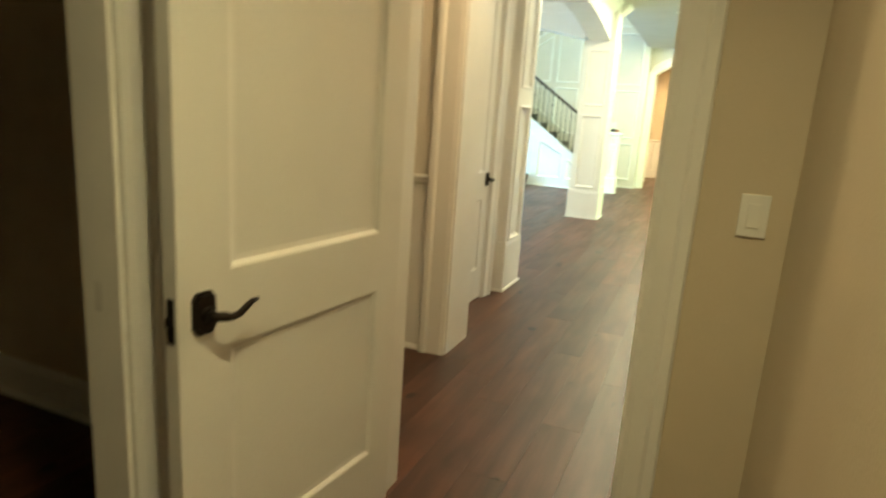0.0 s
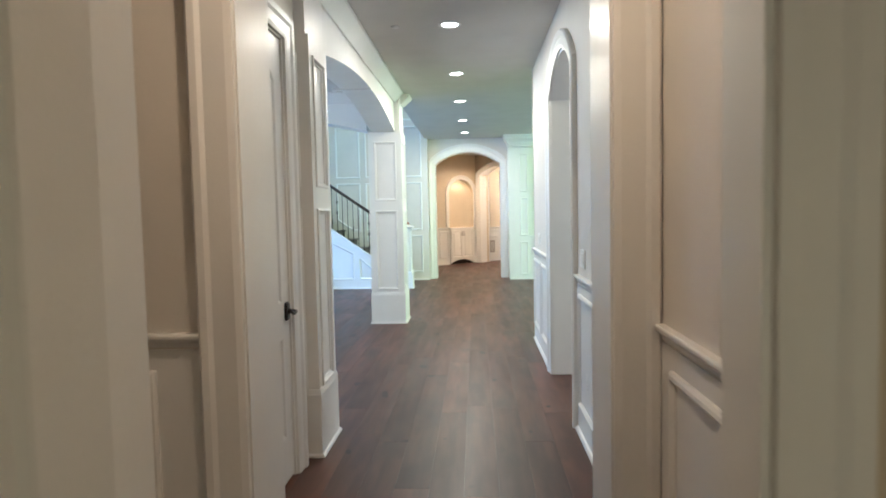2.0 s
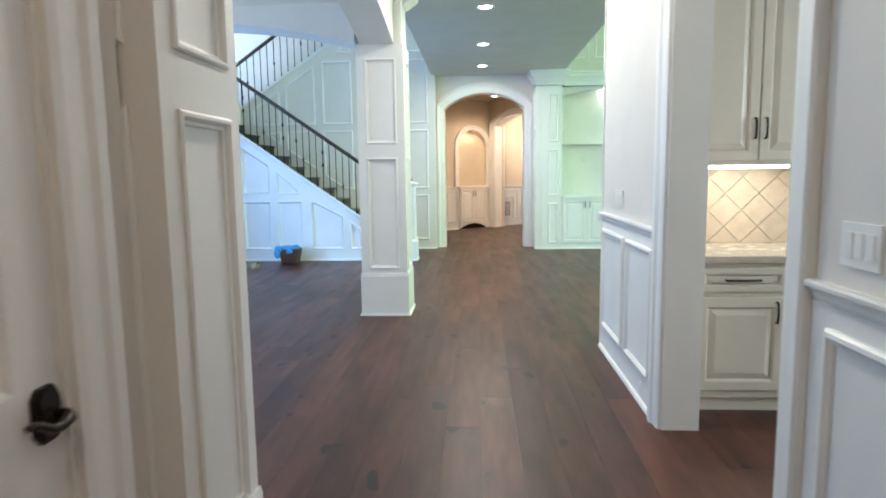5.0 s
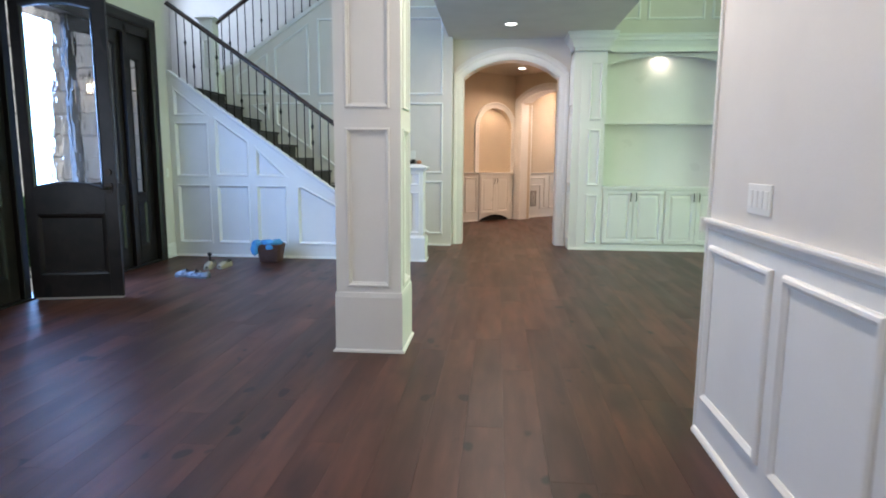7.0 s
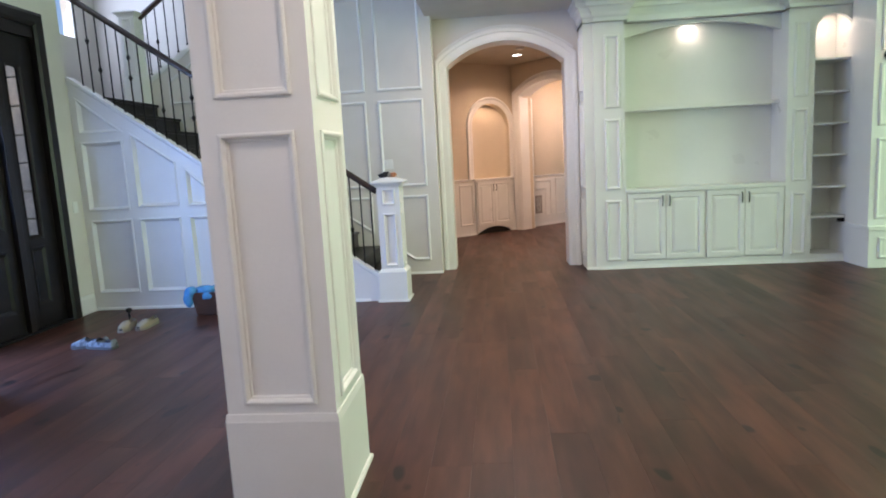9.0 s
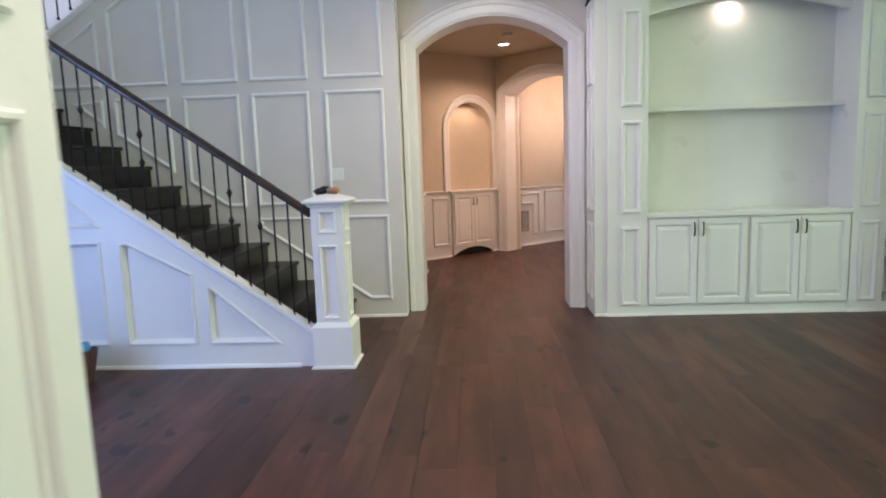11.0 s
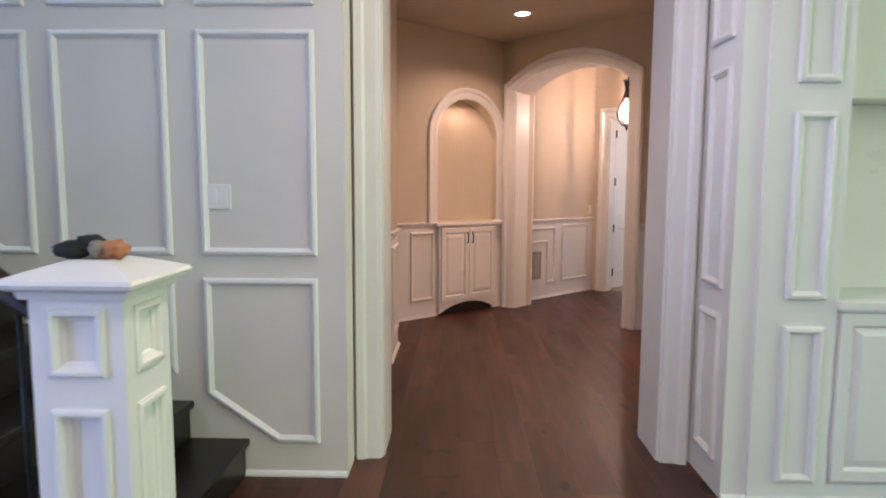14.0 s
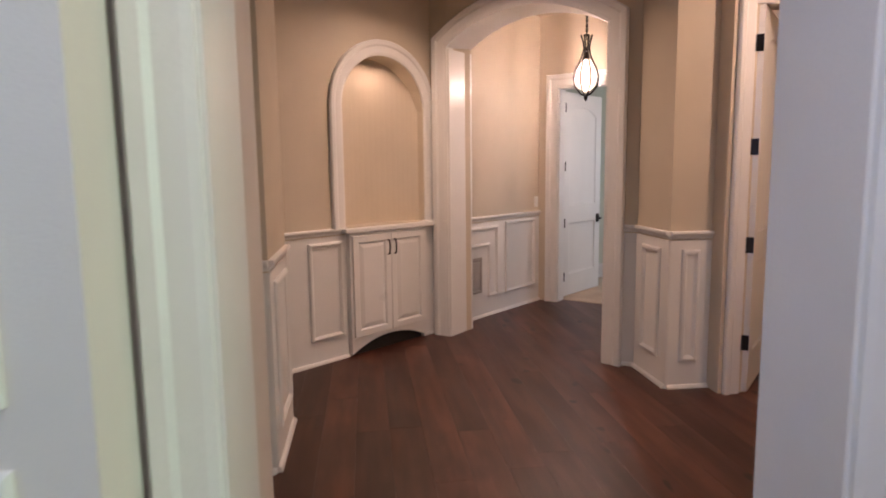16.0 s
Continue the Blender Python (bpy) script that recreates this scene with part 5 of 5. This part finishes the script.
TS = 0.148
for i in range(-4, 14):
    for j in range(-4, 14):
        cx, cz = (i - j) * TS * 0.7071, (i + j) * TS * 0.7071
        if not (0.0 < cx < 1.4 and -0.02 < cz < 0.52):
            continue
        h = TS / 2 * 1.414 - 0.004
        poly = [(max(0.0, min(1.4, cx + a * h)), max(0.0, min(0.5, cz + b * h))) for a, b in ((0, -1), (1, 0), (0, 1), (-1, 0))]
        bm = bmesh.new()
        prism(bm, poly, 0.006, 0.012, lambda a, b, c: (a, -c, b))
        part("tile", bm, TILE, bs)

# ---- hall cupboard, vent and pendant ----
nc = thing("niche_cabinet", niche_f.at(0.96, 0, 0), "white double cupboard with an arched toe space below the niche", "cabinet")
N0 = Vector(nc.location)
nat = lambda u, z, o: tuple(Vector(niche_f.at(u, z, o)) - N0)
bm = bmesh.new()
box(bm, 0.55, 0.165, 0.0, 1.37, 0.975, 0.055, nat)
line = arc(0.55, 1.37, 0.02, 0.125, 16)
for p, q in zip(line, line[1:]):
    prism(bm, [p, q, (q[0], 0.165), (p[0], 0.165)], 0.0, 0.055, nat)
part("body", bm, WHITE, nc)
# Near-black board puts the shade below the cupboard into colour.
bm = bmesh.new()
box(bm, 0.57, 0.004, 0.002, 1.35, 0.16, 0.012, nat)
part("toe_shade", bm, DARK, nc, "near-black board painting in the shade of the toe space")
dn = lambda u, z, o: nat(u, z, o + 0.055)
cabinet_door(nc, dn, 0.57, 0.957, 0.155, 0.955, 0.925, 0.90)
cabinet_door(nc, dn, 0.963, 1.35, 0.155, 0.955, 0.995, 0.90)
bm = bmesh.new()
box(bm, 0.50, 0.98, -0.34, 1.46, 1.015, 0.085, nat, 0.006)
part("sill", bm, WHITE, nc)

vent = thing("wall_vent", hallf.at(0.205, 0.42, 0.006), "slatted metal air vent low on the wainscot", "vent")
V0 = Vector(vent.location)
vat = lambda u, z, o: tuple(Vector(hallf.at(u, z, o)) - V0)
bm = bmesh.new()
sweep(bm, rect(0.11, 0.30, 0.25, 0.60), [(0, 0.006), (0, 0.012), (0.02, 0.014), (0.03, 0.008), (0.03, 0.006)], vat, closed=True)
part("frame", bm, STEEL, vent)
for k in range(15):
    bm = bmesh.new()
    z = 0.285 + k * 0.0195
    box(bm, 0.14, z, 0.007, 0.27, z + 0.012, 0.011, vat)
    part("slat", bm, STEEL, vent)

pend = thing("pendant_lamp", (1.285, 19.55, CEIL + 0.085), "bronze birdcage pendant lamp with glass and a lit bulb", "pendant lamp")
bm = bmesh.new()
lathe(bm, [(0.06, -0.085), (0.06, -0.097), (0.03, -0.115), (0.008, -0.12)], seg=18)
part("canopy", bm, BRONZE, pend, smooth=True)
bm = bmesh.new()
tube(bm, [(0, 0, -0.09), (0, 0, -0.50)], 0.005, 8)
for k in range(9):
    tube(bm, [(0.012 * math.cos(a + k * 1.57), 0.012 * math.sin(a + k * 1.57), -0.12 - k * 0.042 + 0.02 * math.sin(2 * a)) for a in (0, 1.05, 2.1, 3.14, 4.2, 5.2, 6.28)], 0.003, 5)
part("chain", bm, BRONZE, pend)
CAGE = [(0.055, -0.46), (0.035, -0.52), (0.028, -0.58), (0.048, -0.66), (0.100, -0.76), (0.125, -0.84), (0.110, -0.92), (0.055, -0.985), (0.012, -1.01)]
for k in range(8):
    a = math.pi * k / 4
    bm = bmesh.new()
    tube(bm, [(r * math.cos(a), r * math.sin(a), z) for r, z in CAGE], 0.0075, 6)
    part("cage_rib", bm, BRONZE, pend, smooth=True)
bm = bmesh.new()
lathe(bm, [(0.004, -1.06), (0.014, -1.04), (0.020, -1.01), (0.008, -0.995)], seg=12)
lathe(bm, [(0.030, -0.60), (0.034, -0.585), (0.030, -0.57)], seg=14)
part("finial", bm, BRONZE, pend, smooth=True)
bm = bmesh.new()
lathe(bm, [(0.03, -0.68), (0.075, -0.76), (0.092, -0.84), (0.075, -0.915), (0.03, -0.965)], seg=20)
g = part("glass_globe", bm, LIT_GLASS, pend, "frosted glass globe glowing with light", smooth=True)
g.visible_shadow = False
bm = bmesh.new()
lathe(bm, [(0.012, -0.735), (0.024, -0.785), (0.030, -0.825), (0.024, -0.865), (0.008, -0.885)], seg=14)
g = part("bulb", bm, CLEAR, pend, "clear glass bulb", smooth=True)
g.visible_shadow = False
bm = bmesh.new()
lathe(bm, [(0.0015, -0.843), (0.0035, -0.834), (0.004, -0.825), (0.0035, -0.816), (0.0015, -0.807)], seg=12)
part("filament", bm, FILAMENT, pend, "glowing warm filament", smooth=True)
bm = bmesh.new()
tube(bm, [(0, 0, -0.60), (0, 0, -0.73)], 0.012, 10)
part("lamp_holder", bm, BRONZE, pend, smooth=True)
lamp("pendant_light", "POINT", (1.285, 19.55, CEIL + 0.085 - 0.825), (1.285, 19.55, 0), 72, (1.0, 0.68, 0.47), 0.013)
# Bedroom fill without a fitting, added to brighten the open door leaf.
lamp("bedroom_fill", "POINT", (3.2, 20.2, 2.4), (3.2, 20.2, 0), 9, (1.0, 0.90, 0.76), 0.2)
# Fill light added under the niche arch; no fitting belongs to it.
lamp("niche_fill", "AREA", (*niche_f.at(0.98, 2.30, -0.05)[:2], 2.30), (*niche_f.at(0.98, 1.2, -0.10)[:2], 1.2), 2.0, AMBER, 0.30, 0.05)

# ---- outside the front door ----
bm = bmesh.new()
box(bm, -150, -150, -0.50, 150, 150, -0.06)
structure("ground", bm, surface("pale_paving", (0.42, 0.40, 0.36), 0.8, vary=0.15, scale=1.0), "pale stone paving outside the entrance", "ground")
STONE = surface("rough_limestone", (0.46, 0.43, 0.39), 0.85, vary=0.18, scale=5, fine=40, bump=0.3)
pier = thing("stone_facing", (-5.62, 13.14, -0.06), "rough pale limestone facing on the stair bay outside", "stone wall")
random.seed(9)
for k in range(13):
    z, a = k * 0.27, -1.90 + random.uniform(0, 0.15)
    while a < 0.715:
        b = min(0.72, a + random.uniform(0.26, 0.58))
        bm = bmesh.new()
        box(bm, a + 0.006, -0.10 - random.uniform(0, 0.03), z + 0.006, b - 0.006, 0.14, z + 0.264, bevel=0.010)
        part("stone", bm, STONE, pier)
        a = b
lan = thing("wall_lantern", (-5.40, 13.02, 2.02), "lit black iron lantern fixed to the stone wall", "wall lamp")
bm = bmesh.new()
box(bm, -0.05, -0.02, 0.02, 0.05, 0.02, 0.30)
tube(bm, [(0, 0, 0.24), (0, -0.06, 0.31), (0, -0.12, 0.29)], 0.010, 8)
part("bracket", bm, IRON, lan)
bm = bmesh.new()
for sx in (-1, 1):
    for sy in (-1, 1):
        box(bm, sx * 0.06 - 0.005, -0.12 + sy * 0.06 - 0.005, 0.02, sx * 0.06 + 0.005, -0.12 + sy * 0.06 + 0.005, 0.22)
box(bm, -0.07, -0.19, 0.0, 0.07, -0.05, 0.02)
prism(bm, [(-0.085, 0.22), (0.085, 0.22), (0.02, 0.29), (-0.02, 0.29)], -0.19, -0.05, lambda u, z, o: (u, o, z))
part("cage", bm, IRON, lan)
bm = bmesh.new()
lathe(bm, [(0.01, 0.03), (0.040, 0.07), (0.046, 0.12), (0.030, 0.17), (0.01, 0.19)], seg=14)
for v in bm.verts:
    v.co.y -= 0.12
part("bulb", bm, BULB, lan, "glowing warm bulb", smooth=True)
LEAF = surface("green_foliage", (0.07, 0.14, 0.04), 0.6, vary=0.3, scale=2, fine=20, bump=0)
for sx, sy, r in ((-5.85, 12.45, 0.50), (-7.4, 11.9, 0.75), (-8.8, 12.6, 1.1), (-8.0, 10.4, 0.7)):
    bush = thing("shrub", (sx, sy, -0.06), "leafy green garden shrub", "shrub", "garden shrubs")
    bm = bmesh.new()
    tube(bm, [(0, 0, 0), (0.05, 0.02, 0.4), (0.02, 0.05, r)], [0.05, 0.035, 0.02], 8)
    part("stem", bm, RAILWOOD, bush)
    bm = bmesh.new()
    for _ in range(1400):
        d = Vector((random.gauss(0, 1), random.gauss(0, 1), random.gauss(0, 1))).normalized() * r * random.uniform(0.45, 1.05)
        c = Vector((d.x, d.y, max(0.05, r * 0.95 + d.z * 0.9)))
        u, v = Vector((random.gauss(0, 1), random.gauss(0, 1), random.gauss(0, 1))).normalized(), Vector((random.gauss(0, 1), random.gauss(0, 1), random.gauss(0, 1))).normalized()
        w = u.cross(v).normalized()
        s = random.uniform(0.05, 0.10)
        quad(bm, [c - u * s, c + w * s * 0.5, c + u * s, c - w * s * 0.5])
    part("crown", bm, LEAF, bush)

# ---- floor boards ----
PW, TH = 0.187, 0.012
LENGTHS = (1.5, 1.9, 2.3)


def board_mesh(length):
    bm = bmesh.new()
    w, l, c = PW / 2 - 0.0002, length / 2 - 0.0002, 0.0006
    top = [bm.verts.new(p) for p in ((-w + c, -l + c, 0), (w - c, -l + c, 0), (w - c, l - c, 0), (-w + c, l - c, 0))]
    mid = [bm.verts.new(p) for p in ((-w, -l, -c), (w, -l, -c), (w, l, -c), (-w, l, -c))]
    low = [bm.verts.new((v.co.x, v.co.y, -TH)) for v in mid]
    bm.faces.new(top)
    for a, b in ((top, mid), (mid, low)):
        for i in range(4):
            bm.faces.new((a[i], b[i], b[(i + 1) % 4], a[(i + 1) % 4]))
    me = bpy.data.meshes.new("plank")
    bm.normal_update()
    bm.to_mesh(me)
    bm.free()
    me.materials.append(PLANK)
    return me


boards = {l: board_mesh(l) for l in LENGTHS}
random.seed(21)
verts, faces, count = [], [], 0
x = -6.3
while x < 8.1:
    y = -1.4 - random.uniform(0, 1.8)
    cx = x + PW / 2
    spans = []
    for x0, x1, y0, y1 in ROOMS:
        if x0 < cx < x1:
            if spans and abs(spans[-1][1] - y0) < 0.01:
                spans[-1] = (spans[-1][0], y1)
            else:
                spans.append((y0, y1))
    while y < 21.8:
        l = random.choice(LENGTHS)
        cy = y + l / 2
        near = (-1.35 < cx < 0.65 and -0.5 < cy < 20.5) or (-4.2 < cx < 0 and 9.2 < cy < 13.2) or (0.6 < cx < 2.4 and 9.5 < cy < 14.6)
        for y0, y1 in spans:
            a, b = max(y, y0), min(y + l, y1)
            if b - a < 0.01:
                continue
            if near and count < 300 and b - a > l - 0.001:
                ob = new("plank", boards[l])
                ob.location = (cx, cy, 0)
                ob.parent = floor
                count += 1
                continue
            i = len(verts)
            w, c = PW / 2 - 0.0002, 0.0006
            for e, z in ((c, 0), (0, -c)):
                verts += [(cx - w + e, a + 0.0003 + e, z), (cx + w - e, a + 0.0003 + e, z), (cx + w - e, b - 0.0003 - e, z), (cx - w + e, b - 0.0003 - e, z)]
            faces += [(i, i + 1, i + 2, i + 3), *[(i + k, i + 4 + k, i + 4 + (k + 1) % 4, i + (k + 1) % 4) for k in range(4)]]
        y += l
    x += PW
me = bpy.data.meshes.new("planks")
me.from_pydata(verts, [], faces)
me.materials.append(PLANK_ISLE)
rest = new("planks", me)
rest.parent = floor
tagged(rest, "dark walnut planks farther off", kind="stuff")
